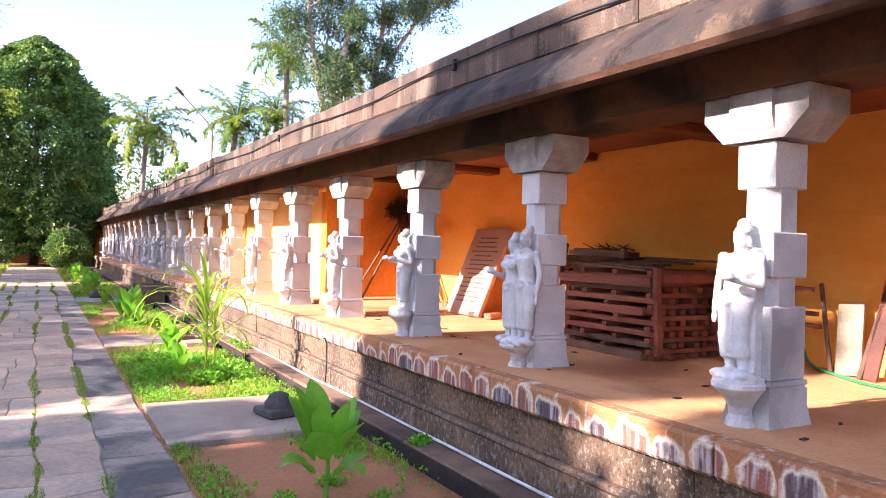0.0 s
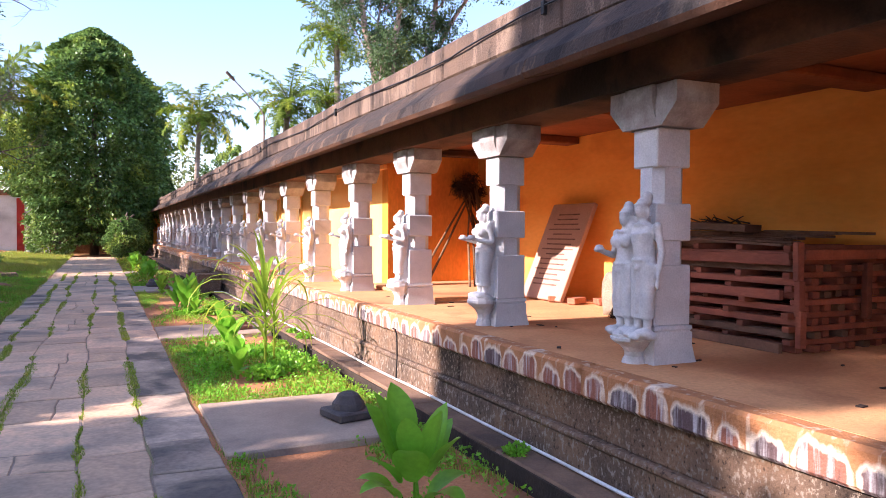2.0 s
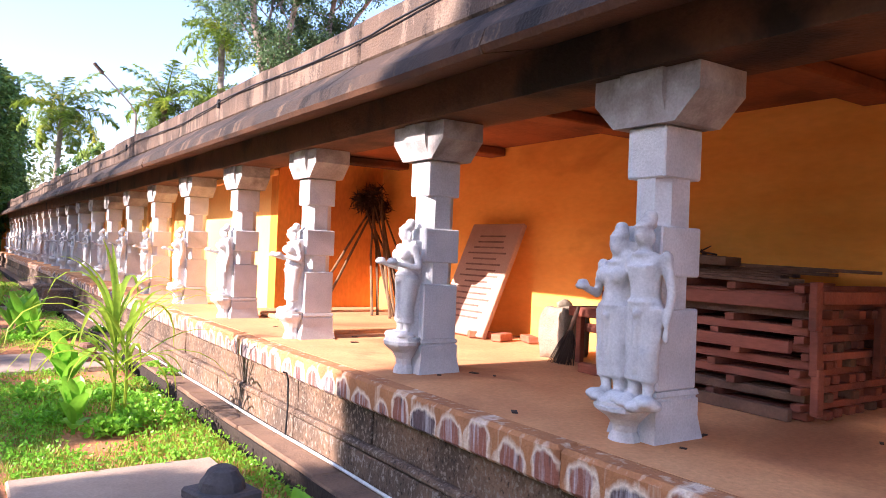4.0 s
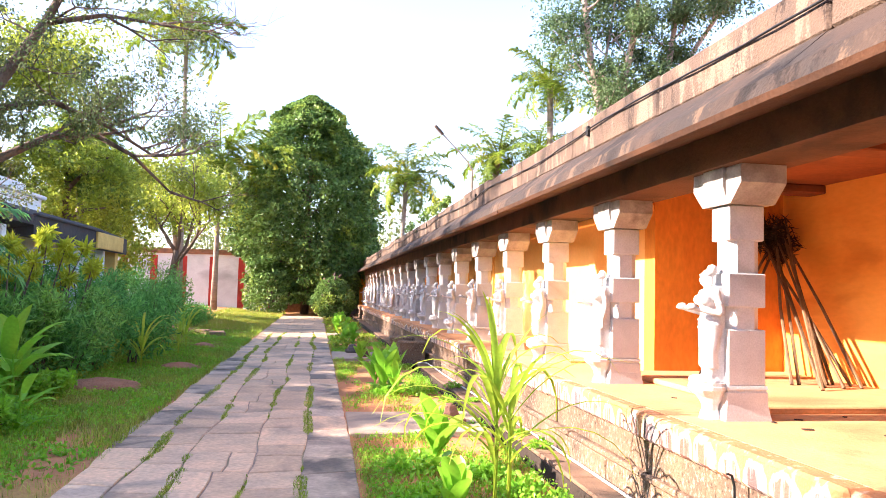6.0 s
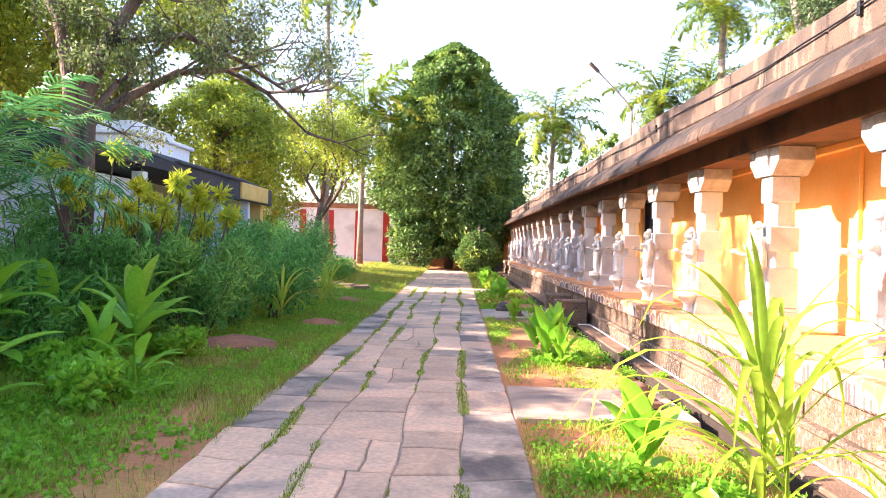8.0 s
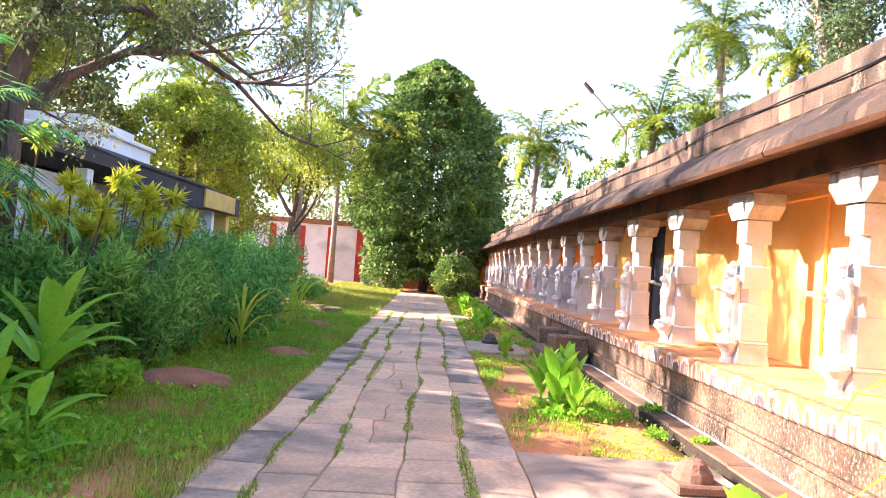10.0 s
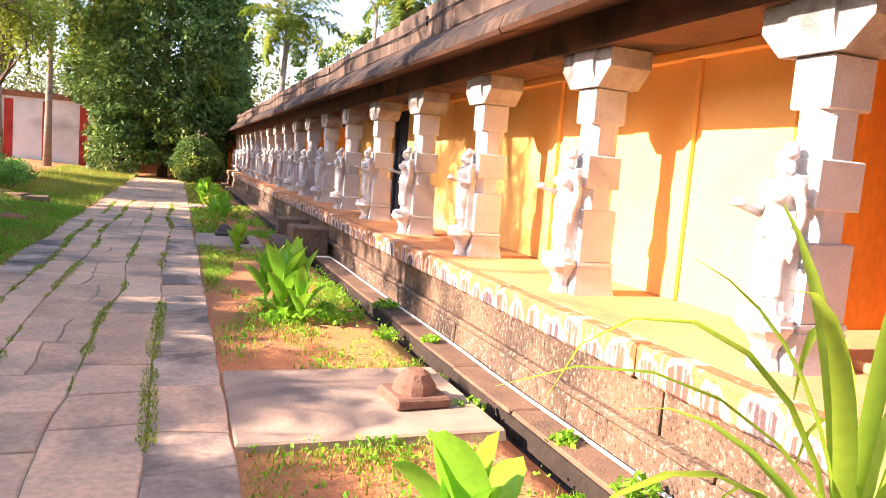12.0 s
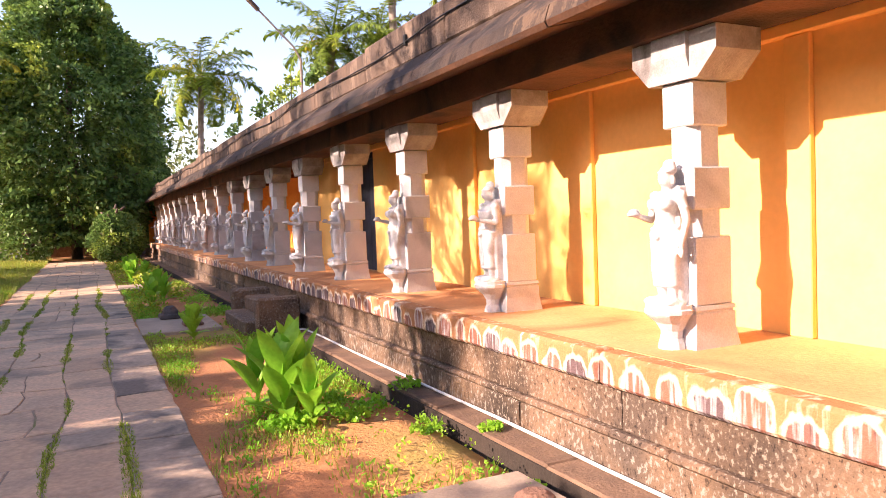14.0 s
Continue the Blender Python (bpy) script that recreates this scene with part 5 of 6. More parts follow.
for i in range(18):
    v, f = frond(1.9, 1.2, 0.55, 52, 0.42)
    M = np.array(Matrix.Translation((0, 0, 1.45)) @ Matrix.Rotation(i * 2.4, 4, "Z") @ Matrix.Rotation(-0.75 + 0.06 * i, 4, "Y"))
    sets.append((v @ M[:3, :3].T + M[:3, 3], f))
v, f = stack(*sets)
raw("fronds", v, f, LEAF_SAPLING, sap)
bm = bmesh.new()
tube(bm, [(0, 0, -0.1), (0, 0, 1.5)], [0.11, 0.07], 8)
part("stem", bm, PALMBARK, sap)

# spreading tree on the garden side
tree = thing("tree", -5.05, 15.55, 0.1, "spreading tree with leaning bare limbs and thin drooping foliage", "tree")
r_ = random.Random(5)
bm, tips = bmesh.new(), []
BOUGHS = [
    [(-0.05, 0, -0.15), (-0.10, 0, 1.6), (-0.15, 0.05, 3.3), (-0.36, 0.1, 4.2), (-0.8, 0.2, 4.85), (-0.95, 0.3, 5.7)],
    [(0.02, 0.1, -0.15), (0.0, 0.1, 1.7), (-0.05, 0.15, 3.0), (0.2, 0.3, 3.9), (0.58, 0.4, 4.6), (0.95, 0.5, 5.3), (1.2, 0.8, 6.2)],
    [(0.1, 0.05, -0.15), (0.12, 0.05, 1.8), (0.1, 0.1, 2.8), (0.45, 0.3, 3.15), (1.05, 0.6, 3.6), (1.6, 1.0, 3.75)],
    [(-0.34, 0.1, 4.15), (-0.24, 0.15, 4.8), (-0.1, 0.2, 5.8)],
    [(0.2, 0.3, 3.9), (0.5, 0.5, 4.0), (1.0, 0.9, 4.2), (1.7, 1.3, 3.95), (2.3, 1.7, 3.6)],
    [(1.6, 1.0, 3.75), (2.1, 1.3, 3.5), (2.6, 1.8, 3.0)],
    [(0.95, 0.5, 5.3), (1.7, 0.8, 5.6), (2.4, 1.3, 5.7)],
]
GIRTH = (0.12, 0.135, 0.10, 0.065, 0.06, 0.045, 0.05)
for pts, g in zip(BOUGHS, GIRTH):
    tube(bm, pts, [g * (1 - 0.6 * i / (len(pts) - 1)) for i in range(len(pts))], 8)
    tips.append(Vector(pts[-1]))
for start, d, length in (((1.6, 1.0, 3.75), (1, 0.5, 0.2), 0.9), ((2.3, 1.7, 3.6), (1, 0.3, 0.0), 0.9), ((2.6, 1.8, 3.0), (0.9, 0.6, -0.3), 0.7), ((1.7, 1.3, 3.95), (0.9, 0.3, 0.5), 0.9), ((1.05, 0.6, 3.6), (0.6, 0.6, 0.8), 0.8), ((2.4, 1.3, 5.7), (1, 0.4, -0.1), 0.9), ((1.7, 0.8, 5.6), (0.8, 0.2, -0.5), 0.9), ((1.2, 0.8, 6.2), (0.6, 0.2, 0.8), 1.0), ((0.95, 0.5, 5.3), (0.7, -0.4, 0.3), 0.8), ((-0.95, 0.3, 5.7), (-0.3, 0.2, 1), 0.9), ((-0.1, 0.2, 5.8), (0.3, 0, 1), 0.9), ((0.58, 0.4, 4.6), (0.5, 0.4, 0.1), 0.6), ((2.3, 1.7, 3.6), (0.5, 1.0, 0.6), 0.9), ((2.4, 1.3, 5.7), (0.7, 1.0, 0.4), 1.0), ((2.1, 1.3, 3.5), (0.8, -0.3, -0.1), 0.7)):
    tree_limbs(bm, r_, start, d, length * 0.85, 0.026, 3, tips, 0.70, 0.78, -0.08)
for pts in BOUGHS:
    for a, b in zip(pts[2:], pts[3:]):
        for i in range(2):
            start = Vector(a).lerp(Vector(b), r_.random())
            tree_limbs(bm, r_, start, (r_.uniform(-0.5, 1), r_.uniform(-0.8, 0.8), r_.uniform(-0.4, 0.8)), r_.uniform(0.35, 0.6), 0.02, 3, tips, 0.75, 0.74, -0.05)
part("trunk", bm, BARK, tree, smooth=True)
c = np.array([tuple(t) for t in tips if t.x < 3.2])
rad = rng.uniform(0.08, 0.28, len(c))
v, f = leaves(rng, c, np.stack([rad, rad, rad * 0.9], 1), 19000, 0.066, 2.2, shell=0.0, droop=0.6)
raw("crown", v, f, LEAF_SUN, tree)
open_tree(-10.6, 23.2, 0.2, [((0, 0, 0), (0.1, 0, 1), 3.6, 0.2), ((0, 0, 2.6), (0.7, 0.2, 0.8), 3.0, 0.12)], 26000, 0.12, LEAF_YELLOW, "tall open tree behind the dark-roofed building", 6, 2, 1.0)
open_tree(-4.9, 31, 0.2, [((0, 0, 0), (0.0, 0, 1), 2.6, 0.16), ((0, 0, 1.8), (0.5, -0.4, 0.8), 2.2, 0.07)], 9000, 0.11, LEAF_YELLOW, "slender open tree among the bushes", 8, 2, 0.8)
open_tree(-11.5, 40, 0.2, [((0, 0, 0), (0.1, 0, 1), 3.0, 0.22), ((0, 0, 2.2), (0.6, 0.1, 0.8), 2.8, 0.15)], 24000, 0.18, LEAF_YELLOW, "yellow-green tree behind the dark-roofed building", 9, 2, 1.3)
# tall trees behind the roof
def limbed_tree(x, y, boughs, masses, n, size, label, seed):
    """A tall tree: bent limbs, twigs that leave them, and loose leaf masses along the twigs."""
    p = thing("tree", x, y, 0, label, "tree")
    r_ = random.Random(seed)
    bm, tips = bmesh.new(), []
    for pts, g in boughs:
        tube(bm, pts, [g * (1 - 0.65 * i / (len(pts) - 1)) for i in range(len(pts))], 8)
        for a, b in zip(pts[1:], pts[2:]):
            for i in range(3):
                start = Vector(a).lerp(Vector(b), r_.random())
                tree_limbs(bm, r_, start, (r_.uniform(-1, 1), r_.uniform(-1, 1), r_.uniform(0, 0.8)), r_.uniform(0.5, 0.9), g * 0.22, 2, tips, 0.7, 0.75, 0.0)
    part("trunk", bm, PALEBARK, p, smooth=True)
    c = [tuple(t) for t in tips]
    rad = [(q, q, q * 0.8) for q in (r_.uniform(0.25, 0.60) for _ in c)]
    for mc, mr in masses:
        for i in range(16):
            d = Vector((r_.uniform(-1, 1), r_.uniform(-1, 1), r_.uniform(-1, 1)))
            c.append(tuple(Vector(mc) + d * mr))
            rad.append((mr * 0.55, mr * 0.55, mr * 0.45))
    v, f = leaves(rng, c, np.array(rad), n, size, 2.0, shell=0.0, droop=0.4)
    raw("crown", v, f, LEAF_TALL, p)
    p.scale = (0.84, 0.84, 0.84)
    return p


limbed_tree(6.85, 21.0, [
    ([(0.2, 0, -0.1), (0.1, 0, 4.0), (-0.1, 0, 6.6), (-0.5, 0.1, 8.6), (-0.7, 0.2, 10.5), (-0.5, 0.3, 12.8)], 0.17),
    ([(0.25, 0.1, 3.5), (0.35, 0.1, 6.2), (0.55, 0, 8.4), (0.9, 0, 10.2), (0.8, 0, 12.6)], 0.15),
    ([(0.4, 0.1, 6.8), (-0.1, 0.2, 8.2), (0.3, 0.3, 10.5)], 0.10)],
    [((-1.5, 0, 8.9), 0.7), ((-1.2, 0.2, 10.8), 0.9), ((0.5, 0, 9.8), 0.9), ((0.2, 0.3, 11.6), 1.0), ((0.3, 0, 7.3), 0.5), ((-1.0, 0, 7.6), 0.35)], 25000, 0.11, "tall tree with pale limbs rising behind the roof", 21)
limbed_tree(8.6, 21.4, [
    ([(0, 0, -0.1), (-0.1, 0, 5.0), (-0.1, 0, 8.0), (0.2, 0, 10.0), (0.2, 0, 12.6)], 0.17),
    ([(-0.1, 0, 7.6), (0.9, 0.1, 9.4), (1.9, 0.2, 10.8), (2.9, 0.2, 11.4)], 0.10)],
    [((-0.1, -0.2, 7.7), 0.8), ((0.5, -0.2, 8.2), 0.6), ((0.3, 0, 10.6), 0.9), ((1.6, 0, 11.2), 0.8), ((2.7, 0.2, 11.2), 0.7), ((0.9, 0, 9.4), 0.5)], 24000, 0.11, "tall leafy tree behind the roof with low bright shoots", 22)

# unseen trees added on the garden side to shade the near end of the colonnade
dense_tree(-10.5, 5.7, 10.0, 4.6, "unseen dense tree added beside the garden for shade", 20000, 0.30, LEAF_DARK, 31, 2.2)
dense_tree(-11.0, 6.3, 10.3, 2.8, "unseen dense tree added beside the garden for shade", 17000, 0.30, LEAF_DARK, 42, 2.2)
dense_tree(-11.2, 1.7, 10.2, 5.0, "unseen dense tree added beside the garden for shade", 15000, 0.30, LEAF_DARK, 35, 2.2)
dense_tree(-11.0, -2.6, 10.2, 7.6, "unseen dense tree added beside the garden for shade", 16000, 0.34, LEAF_DARK, 32, 2.2)
# lower crowns, placed and sized so that they shade the path
dense_tree(-10.2, 9.9, 5.65, 5.0, "low dense tree placed at the garden edge for shade", 40000, 0.17, LEAF_YELLOW, 36, 0.6)
dense_tree(-10.4, 13.6, 5.5, 5.0, "low dense tree placed at the garden edge for shade", 40000, 0.17, LEAF_YELLOW, 37, 0.6)
dense_tree(-11.4, 17.3, 6.0, 4.6, "low dense tree placed at the garden edge for shade", 32000, 0.17, LEAF_YELLOW, 38, 0.6)
dense_tree(-9.5, 11.8, 5.1, 3.6, "low dense tree placed at the garden edge for shade", 28000, 0.16, LEAF_YELLOW, 40, 0.5)
dense_tree(-9.6, 15.3, 5.1, 3.4, "low dense tree placed at the garden edge for shade", 28000, 0.16, LEAF_YELLOW, 41, 0.5)
# unseen tree added to keep the near path in shade
dense_tree(-9.8, 3.5, 5.3, 4.2, "low dense tree placed at the garden edge for shade", 15000, 0.25, LEAF_YELLOW, 43, 0.5)
dense_tree(-9.3, 33.5, 7.0, 7.0, "sunlit yellow-green tree behind the dark-roofed building", 32000, 0.16, LEAF_YELLOW, 39, 1.2)
dense_tree(-13.0, 23.5, 9.4, 6.0, "dense tree behind the dark-roofed building", 20000, 0.20, LEAF_YELLOW, 33, 2.0)
dense_tree(-14.0, 33.0, 9.0, 7.0, "dense tree behind the dark-roofed building", 10000, 0.34, LEAF_SUN, 34, 1.5)

# ---- bushes on the garden side ----
def bush(x, y, w, h, n, size, material, label, aspect=3.5):
    cs, rs = [], []
    for i in range(12):
        a, q = R.uniform(0, 6.28), R.uniform(0, 0.75)
        cs.append((w * q * math.cos(a), w * q * math.sin(a), h * R.uniform(0.25, 0.8)))
        s = R.uniform(0.25, 0.45)
        rs.append((w * s, w * s, h * s * 0.7))
    p = thing("bush", x, y, rise(x, y), label, "bush", "garden bushes")
    v, f = leaves(rng, cs, rs, n, size, aspect, shell=0.1, droop=-0.2)
    v[:, 2] = np.maximum(v[:, 2], 0)
    raw("foliage", v, f, material, p)
    for i in range(6):
        bm = bmesh.new()
        rod(bm, (R.uniform(-0.1, 0.1), R.uniform(-0.1, 0.1), 0), cs[i], 0.014, 0.006, 5)
        part("stem", bm, BARK, p)
    return p


for x, y, w, h in ((-4.2, 13.6, 0.9, 1.25), (-3.5, 16.0, 0.85, 1.35), (-4.6, 16.4, 1.0, 1.75), (-3.2, 18.6, 0.8, 1.45), (-4.3, 19.2, 1.0, 1.9), (-3.4, 20.8, 0.85, 1.75), (-4.6, 22.0, 1.0, 2.1), (-3.6, 23.3, 0.8, 1.8), (-5.2, 14.8, 0.9, 1.7), (-5.3, 18.2, 0.9, 1.9), (-4.6, 25.5, 1.2, 2.2), (-5.0, 28.5, 1.2, 2.0), (-3.9, 29.5, 0.9, 1.1), (-5.3, 12.0, 0.8, 1.35), (-5.4, 20.6, 0.9, 2.1), (-5.4, 23.6, 0.9, 2.2), (-5.6, 13.2, 0.7, 1.6), (-5.6, 16.2, 0.7, 1.9), (-4.15, 14.7, 0.7, 1.55), (-3.8, 15.6, 0.7, 1.45), (-3.5, 17.2, 0.7, 1.45)):
    bush(x, y, w, h, 2600, 0.13, LEAF_BUSH, "dense grey-green garden bush with fine leaves", 4.5)
for x, y, w, h in ((-3.0, 11.9, 0.5, 0.4), (-3.6, 12.6, 0.55, 0.45), (-3.9, 11.2, 0.6, 0.45), (-3.2, 14.4, 0.45, 0.4), (-4.7, 10.6, 0.7, 0.6), (-4.5, 11.6, 0.7, 0.5), (-3.7, 10.1, 0.6, 0.4), (-5.1, 9.6, 0.8, 0.6), (-4.1, 9.3, 0.7, 0.45)):
    bush(x, y, w, h, 1500, 0.085, LEAF_CANNA, "low leafy green undergrowth beside the path", 1.8)
for x, y, h in ((-4.55, 15.0, 2.35), (-4.25, 15.6, 2.3), (-4.2, 16.6, 2.2), (-3.85, 17.0, 2.0)):
    p = thing("croton_shrub", x, y, rise(x, y), "shrub with rosettes of bright yellow-green leaves", "shrub", "croton shrubs")
    cs = []
    for i in range(8):
        bm = bmesh.new()
        a, q = R.uniform(0, 6.28), R.uniform(0.15, 0.7)
        c = (q * math.cos(a), q * math.sin(a), h * R.uniform(0.66, 1.0))
        cs.append(c)
        tube(bm, [(0, 0, 0), (c[0] * 0.4, c[1] * 0.4, c[2] * 0.5), c], [0.02, 0.014, 0.008], 5)
        part("stem", bm, BARK, p)
    v, f = leaves(rng, cs, [0.11] * len(cs), 620, 0.22, 5.5, shell=0.0, out=2.2, droop=-0.3)
    raw("foliage", v, f, LEAF_CROTON, p)
def broad(x, y, s, seed):
    return leafy("heliconia_plant", x, y, rise(x, y), "large paddle-leaved plant among the garden weeds", "plant", "paddle-leaved plants", [(0.45 * s, 4, 0.75 * s, 0.21 * s, 0.6, 1.25), (0.30 * s, 5, 0.75 * s, 0.20 * s, 1.2, 0.8), (0.12 * s, 3, 0.6 * s, 0.18 * s, 1.0, 0.5)], LEAF_CANNA, seed, tip=1.0)


for x, y, s, sd in ((-4.55, 12.4, 1.25, 61), (-4.2, 13.5, 1.0, 62), (-3.55, 14.0, 1.0, 63), (-3.3, 12.7, 0.7, 64), (-3.9, 11.3, 0.9, 65), (-3.6, 10.0, 1.0, 66)):
    broad(x, y, s, sd)
for x, y, s, sd in ((-3.45, 11.0, 1.0, 41), (-3.2, 13.2, 1.05, 42), (-4.3, 12.5, 1.3, 43), (-3.9, 14.6, 1.0, 44), (-2.75, 12.2, 0.6, 45)):
    leafy("heliconia_plant", x, y, rise(x, y), "large paddle-leaved plant among the garden weeds", "plant", "paddle-leaved plants", [(0.62 * s, 3, 0.62 * s, 0.16 * s, 1.0, 1.05), (0.42 * s, 4, 0.62 * s, 0.15 * s, 1.1, 0.65), (0.16 * s, 3, 0.5 * s, 0.14 * s, 0.9, 0.45)], LEAF_CANNA, sd, tip=0.7, off=0.08)
for x, y, sd in ((-2.9, 17.9, 51), (-2.75, 20.5, 52), (-2.9, 22.3, 53)):
    leafy("cane_plant", x, y, rise(x, y), "arching tall grass clump among the bushes", "plant", "garden plants", [(0.45, 9, 1.0, 0.04, 2.0, 1.2), (0.3, 9, 0.9, 0.035, 2.4, 0.9)], LEAF_CANE, sd)
for x, y, r in ((-2.9, 15.5, 0.55), (-2.3, 18.4, 0.4), (-2.55, 23.0, 0.3)):
    bm = bmesh.new()
    ball(bm, (0, 0, 0), (r, r * 0.8, 0.16), sub=3)
    for v_ in bm.verts:
        v_.co += v_.co.normalized() * noise.noise(v_.co * 5) * 0.09
    o = mesh_ob("earth_mound", bm, EARTH, smooth=True)
    o.matrix_world = pose(x, y, rise(x, y))
    tagged(o, "small heap of bare red earth in the grass", "earth mound", "earth mounds")
for i in range(9):
    b = mesh_ob("rubble_stone", boxed(-0.3, 0.3, -0.18, 0.18, 0, 0.18, 0.03, jit=0.03), KERB)
    x, y = -2.9 - 0.45 * (i % 5), 27.0 + 0.5 * (i // 5) + R.uniform(-0.3, 0.3)
    b.matrix_world = pose(x, y, rise(x, y) + 0.01, 0, 0, R.uniform(-40, 40))
    tagged(b, "weathered stone block lying in the grass", "stone", "rubble stones")

# ---- building with the dark roof, white block behind, far compound wall ----
hut = thing("low_building", 0, 0, 0, "low whitewashed building with a dark overhanging roof slab", "building")
part("wall", boxed(-9.6, -6.0, 16.6, 26.0, 0.0, 2.45), WHITEWASH, hut)
bm = bmesh.new()
extrude_y(bm, [(-5.35, 2.62), (-5.35, 2.80), (-6.2, 3.0), (-9.9, 3.0), (-9.9, 2.6), (-6.0, 2.50)], 16.2, 19.6)
part("roof", bm, DARKROOF, hut, "thin dark roof slab")
bm = bmesh.new()
extrude_y(bm, [(-5.35, 2.36), (-5.35, 2.80), (-6.2, 3.12), (-9.9, 3.12), (-9.9, 2.5), (-6.0, 2.46)], 19.604, 26.6)
part("roof", bm, DARKROOF, hut)
part("ridge", boxed(-5.42, -5.30, 19.7, 24.2, 2.80, 2.86, 0.015), DARKROOF, hut)
part("fascia", boxed(-5.346, -5.29, 23.6, 26.0, 2.40, 2.80, 0.01), YELLOWEND, hut, "yellow plaster end of the eave")
part("end_wall", boxed(-7.4, -5.5, 26.02, 26.3, 0.0, 2.45), YELLOWEND, hut)
for i in range(5):
    y = 16.5 + i * 2.1
    part("post", boxed(-5.72, -5.52, y, y + 0.2, 0.0, 2.55, 0.01), WHITEWASH, hut, "whitewashed post")
white = thing("white_shrine", 0, 0, 0, "white painted block rising above the low building", "building")
part("wall", boxed(-9.4, -7.3, 22.5, 25.5, 3.121, 3.72), WHITEWASH, white)
part("cornice", boxed(-9.5, -7.2, 22.4, 25.6, 3.722, 3.82, 0.02), WHITEWASH, white)
part("upper_wall", boxed(-9.2, -7.6, 22.8, 25.2, 3.822, 4.08), WHITEWASH, white)

cw = thing("compound_wall", 0, 0, 0, "whitewashed compound wall with red painted stripes", "wall")
cw["kind"] = "structure"
part("wall", boxed(-30, -2.4, 52.0, 52.4, -0.2, 3.55), WHITEWASH, cw)
part("coping", boxed(-30, -2.3, 51.85, 52.55, 3.552, 3.85, 0.03), TILEROOF, cw, "brown tiled coping")
for i in range(15):
    x = -2.9 - i * 1.75
    part("stripe", boxed(x - 0.2, x + 0.2, 51.975, 51.998, -0.1, 3.4), REDSTRIPE, cw, "red painted stripe")
cw2 = thing("compound_wall", 0, 0, 0, "weathered compound wall behind the trees", "wall")
cw2["kind"] = "structure"
part("wall", boxed(-2.35, 30, 53.0, 53.4, -0.2, 2.6), PLINTH, cw2)
# lamp post arm over the roof
lamp = thing("street_lamp", 5.5, 30.4, 0, "slim street lamp with a slanting arm behind the roof", "street lamp")
bm = bmesh.new()
tube(bm, [(0, 0, 0), (0, 0, 6.0), (-0.2, 0, 6.35), (-1.15, 0, 7.3)], [0.05, 0.04, 0.03, 0.025], 8)
part("pole", bm, PALMBARK, lamp)
part("lamp_head", boxed(-0.22, 0.22, -0.07, 0.07, -0.05, 0.05, 0.02, pose(-1.27, 0, 7.42, 0, 45, 0)), PARAPET, lamp)

# far woods all round
cs, rs = [], []
for i in range(150):
    t = R.random()
    x, y = (R.uniform(-45, 45), R.uniform(58, 75)) if t < 0.6 else (R.uniform(-45, -22), R.uniform(-20, 60))
    s = R.uniform(1.8, 3.4)
    cs.append((x, y, R.uniform(1.0, 5.5)))
    rs.append((s, s, s))
v, f = leaves(rng, cs, rs, 75000, 0.38, 1.9, shell=0.2)
tagged(raw("far_woods", v, f, LEAF_SUN), "distant green woods beyond the compound", "woods", kind="stuff")
# small plants rooted on the parapet
for x, y, s in ((2.78, 21.2, 0.5), (2.75, 21.9, 0.4), (2.78, 23.3, 0.45), (2.76, 26.0, 0.35), (2.7, 19.6, 0.3)):
    v, f = leaves(rng, [(0, 0, s * 0.5), (0.05, 0.1, s * 0.8), (-0.1, -0.05, s * 0.3)], [s * 0.35, s * 0.3, s * 0.3], 110, 0.11, 2.0, shell=0.0)
    p = thing("parapet_plant", x, y, 3.27, "small leafy sapling rooted on the parapet", "plant", "parapet plants")
    raw("foliage", v, f, LEAF_DARK, p)
    bm = bmesh.new()
    rod(bm, (0, 0, -0.02), (0.03, 0.05, s * 0.9), 0.008, 0.004, 5)
    part("stem", bm, BARK, p)

# ---- pieces: kerb, plinth courses, flagstones ----
def course(parent_name, label, x0, x1, z0, z1, lo, hi, y0, y1, material, bev, jit, seed):
    par = thing(parent_name, 0, 0, 0, label, "masonry")
    par["kind"] = "structure"
    r_ = random.Random(seed)
    y = y0
    while y < y1:
        L = r_.uniform(lo, hi)
        j = r_.uniform(-0.008, 0.008)
        part("stone", boxed(x0 + j, x1, y + 0.004, min(y + L, y1) - 0.004, z0, z1 + r_.uniform(-0.004, 0.004), bev, jit=jit), material, par)
        y += L


course("platform_coping", "streaked coping stones along the platform edge", 2.375, 2.53, 0.515, 0.703, 1.5, 2.4, Y0, Y1, BAND, 0.02, 0.004, 1)
course("plinth_course", "weathered recessed stone course of the plinth", 2.435, 2.52, 0.275, 0.512, 1.2, 2.2, Y0, Y1, PLINTH, 0.006, 0.003, 2)
course("plinth_moulding", "narrow stone moulding of the plinth", 2.385, 2.52, 0.225, 0.272, 1.5, 2.6, Y0, Y1, PLINTH, 0.015, 0.003, 3)
course("plinth_foot", "stained lowest stone course of the plinth", 2.40, 2.52, -0.04, 0.222, 1.2, 2.3, Y0, Y1, PLINTH_LOW, 0.008, 0.004, 4)
course("kerb", "worn flat kerb stones along the plinth", 2.13, 2.39, -0.13, 0.058, 0.7, 1.5, Y0, Y1, KERB, 0.012, 0.006, 5)

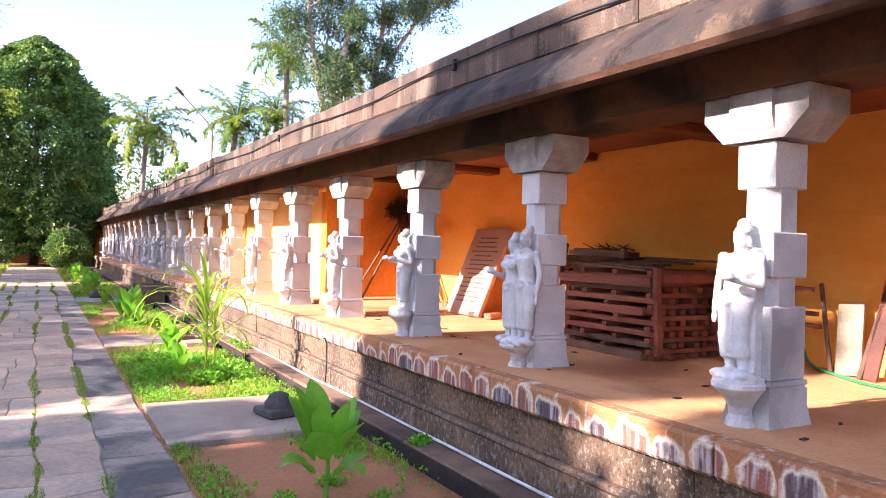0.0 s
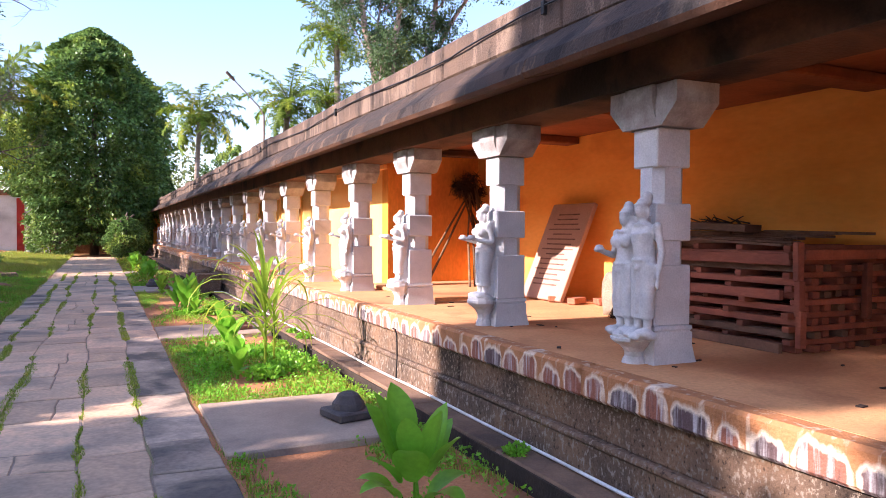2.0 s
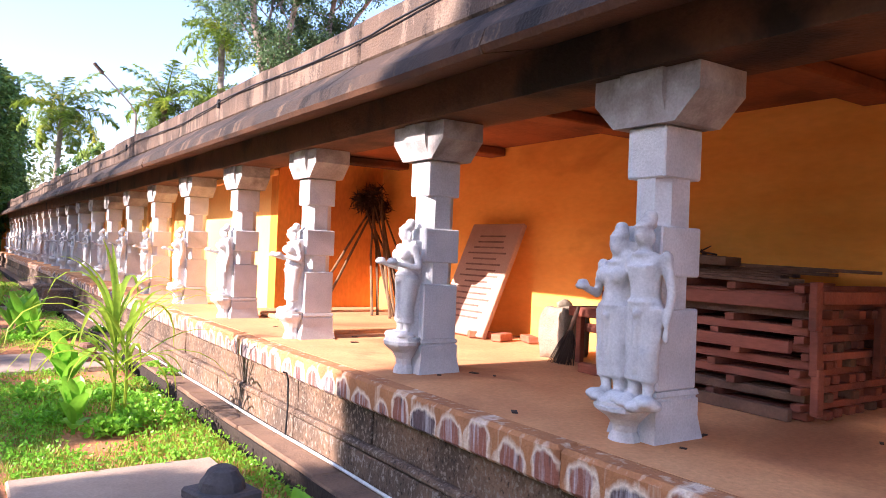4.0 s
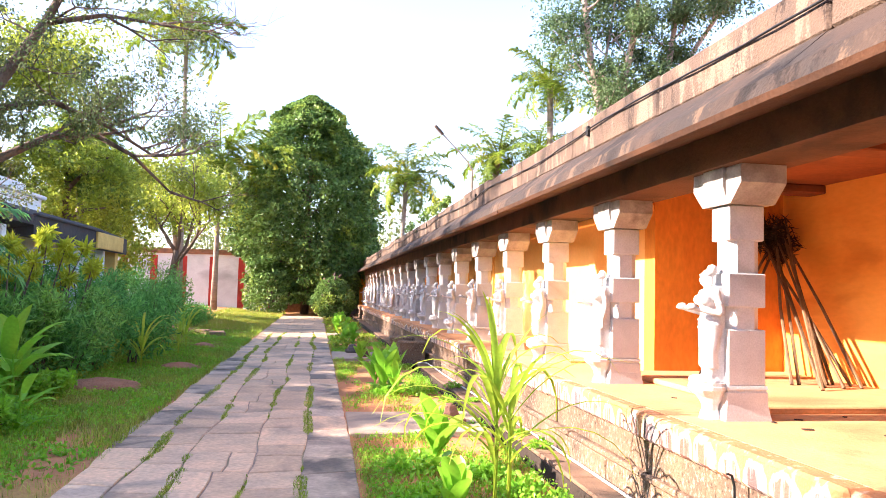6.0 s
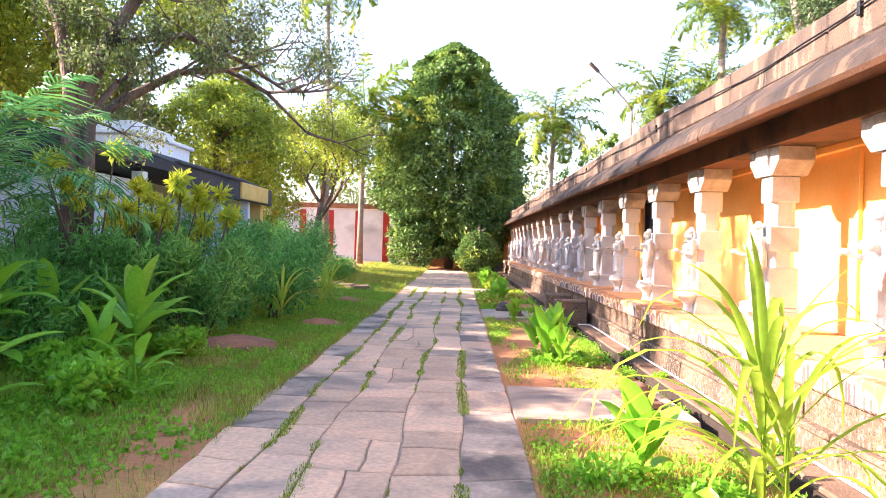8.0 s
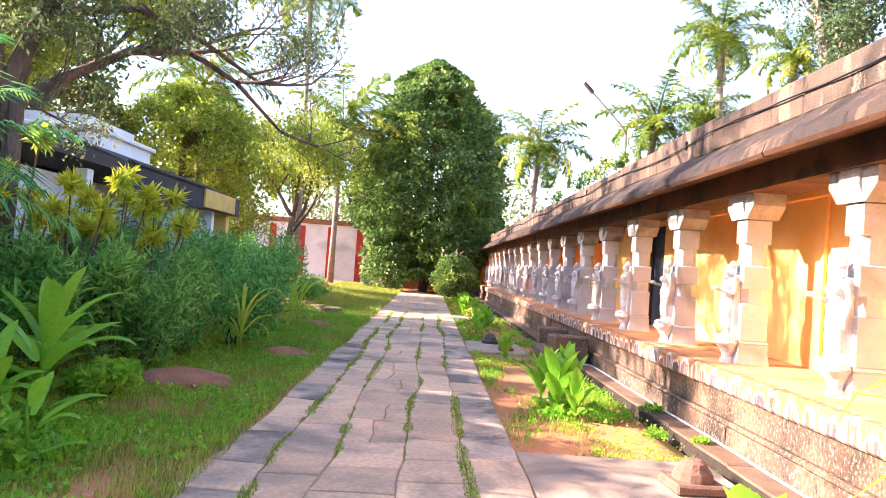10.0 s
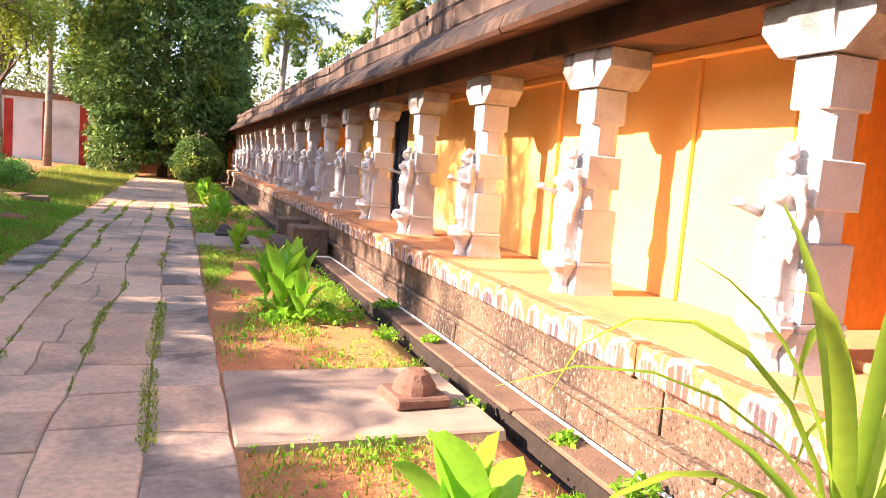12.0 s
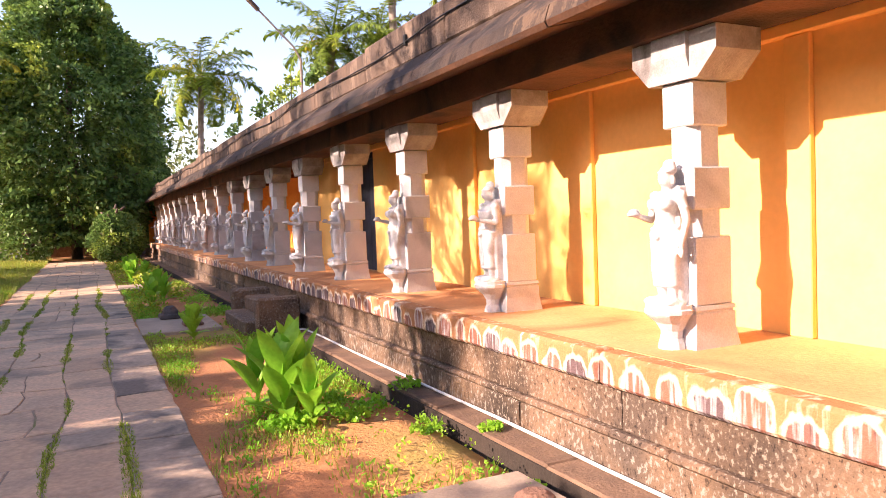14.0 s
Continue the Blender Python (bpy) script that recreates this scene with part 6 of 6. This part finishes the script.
path = thing("path", 0, 0, 0, "flagstone path with grass growing in its joints", "path")
path["kind"] = "structure"
r_ = random.Random(12)
COLS = (-1.74, -1.36, -0.98, -0.42, 0.02, 0.44)
part("path_bed", boxed(-1.70, 0.42, -2.0, 46, -0.05, 0.022), BED, path, "dusty filling of the joints")
def seam(c, y):
    return COLS[c] + (0.02 if c == 5 else 0.10) * noise.noise((c * 7.3, y * 0.45, 8)) + 0.022 * noise.noise((c * 5.1, y * 3.1, 3))
def flagstone(c, y, L, ua, ub, slope, nxt):
    """A worn flag between two seams, with wavering edges and a soft arris."""
    g, ge = r_.uniform(0.003, 0.009), r_.uniform(0.006, 0.014)
    z = 0.032 + r_.uniform(-0.005, 0.005)
    q = []
    for u, t in ((0.0, 0.0), (0.5, 0.0), (1.0, 0.0), (1.0, 0.33), (1.0, 0.67), (1.0, 1.0), (0.5, 1.0), (0.0, 1.0), (0.0, 0.67), (0.0, 0.33)):
        w = ua + (ub - ua) * u
        if 0 < w < 1 and u != 0.5:
            w += 0.12 * noise.noise((c, y * 2 + t * 1.7, 11))
        yy = y + t * L + (w - 0.5) * (slope * (1 - t) + nxt * t)
        if t in (0.0, 1.0):
            yy += 0.05 * noise.noise((w * 2.3 + c, (y + t * L) * 3.7, 6))
        xx = seam(c, yy) * (1 - w) + seam(c + 1, yy) * w
        q.append((xx + (g if u == 0 else (-g if u == 1 else 0)), yy + (ge if t == 0 else (-ge if t == 1 else 0))))
    n = len(q)
    cx, cy = sum(a for a, _ in q) / n, sum(b for _, b in q) / n
    v = [(a, b, -0.02) for a, b in q] + [(a, b, z - 0.006) for a, b in q] + [(a + (cx - a) * 0.04, b + (cy - b) * 0.03, z + r_.uniform(-0.002, 0.002)) for a, b in q]
    f = [tuple(range(2 * n, 3 * n))] + [(i, (i + 1) % n, n + (i + 1) % n, n + i) for i in range(n)] + [(n + i, n + (i + 1) % n, 2 * n + (i + 1) % n, 2 * n + i) for i in range(n)]
    return v, f


far_v, far_f = [], []
for c in range(5):
    y, slope = -2.0 + r_.uniform(0, 0.5), 0.0
    while y < 46:
        L = r_.uniform(0.38, 0.95)
        nxt = r_.uniform(-0.10, 0.10)
        cut = r_.uniform(0.35, 0.65)
        spans = [(0.0, cut), (cut, 1.0)] if c == 2 and r_.random() < 0.55 else [(0.0, 1.0)]
        for ua, ub in spans:
            v, f = flagstone(c, y, L, ua, ub, slope, nxt)
            edge = c == 4 and r_.random() < 0.7 or c == 0 and r_.random() < 0.5
            if 1.5 < y < 24:
                raw("flagstone", v, f, FLAG_EDGE if edge else FLAG, path)
            else:
                k = len(far_v)
                far_v += v
                far_f += [tuple(i + k for i in q) for q in f]
        slope = nxt
        y += L
far = raw("far_flagstones", far_v, far_f, FLAG, path)
far["kind"] = "stuff"
# grass in the joints of the path
jx = []
for c, wgt in ((0, 0.0), (1, 1.3), (2, 0.75), (3, 0.45), (4, 1.0)):
    jx.append((COLS[int(c)], wgt))
def joint(x, y):
    for c, (_, wgt) in enumerate(jx):
        cx = seam(c, y)
        if abs(x - cx) < min(0.05, 0.085 * wgt * (noise.noise((c * 9.1, y * 0.55, 0)) * 2.2 + noise.noise((c * 3.1, y * 3.0, 4)) * 1.3 + (0.6 if y < 9.5 else 0.3))):
            return True
    return False
turf("grass", -1.5, 0.15, 2, 30, 400000, 0.030, joint, "short grass and moss in the joints of the path", lambda x, y: 0.02)
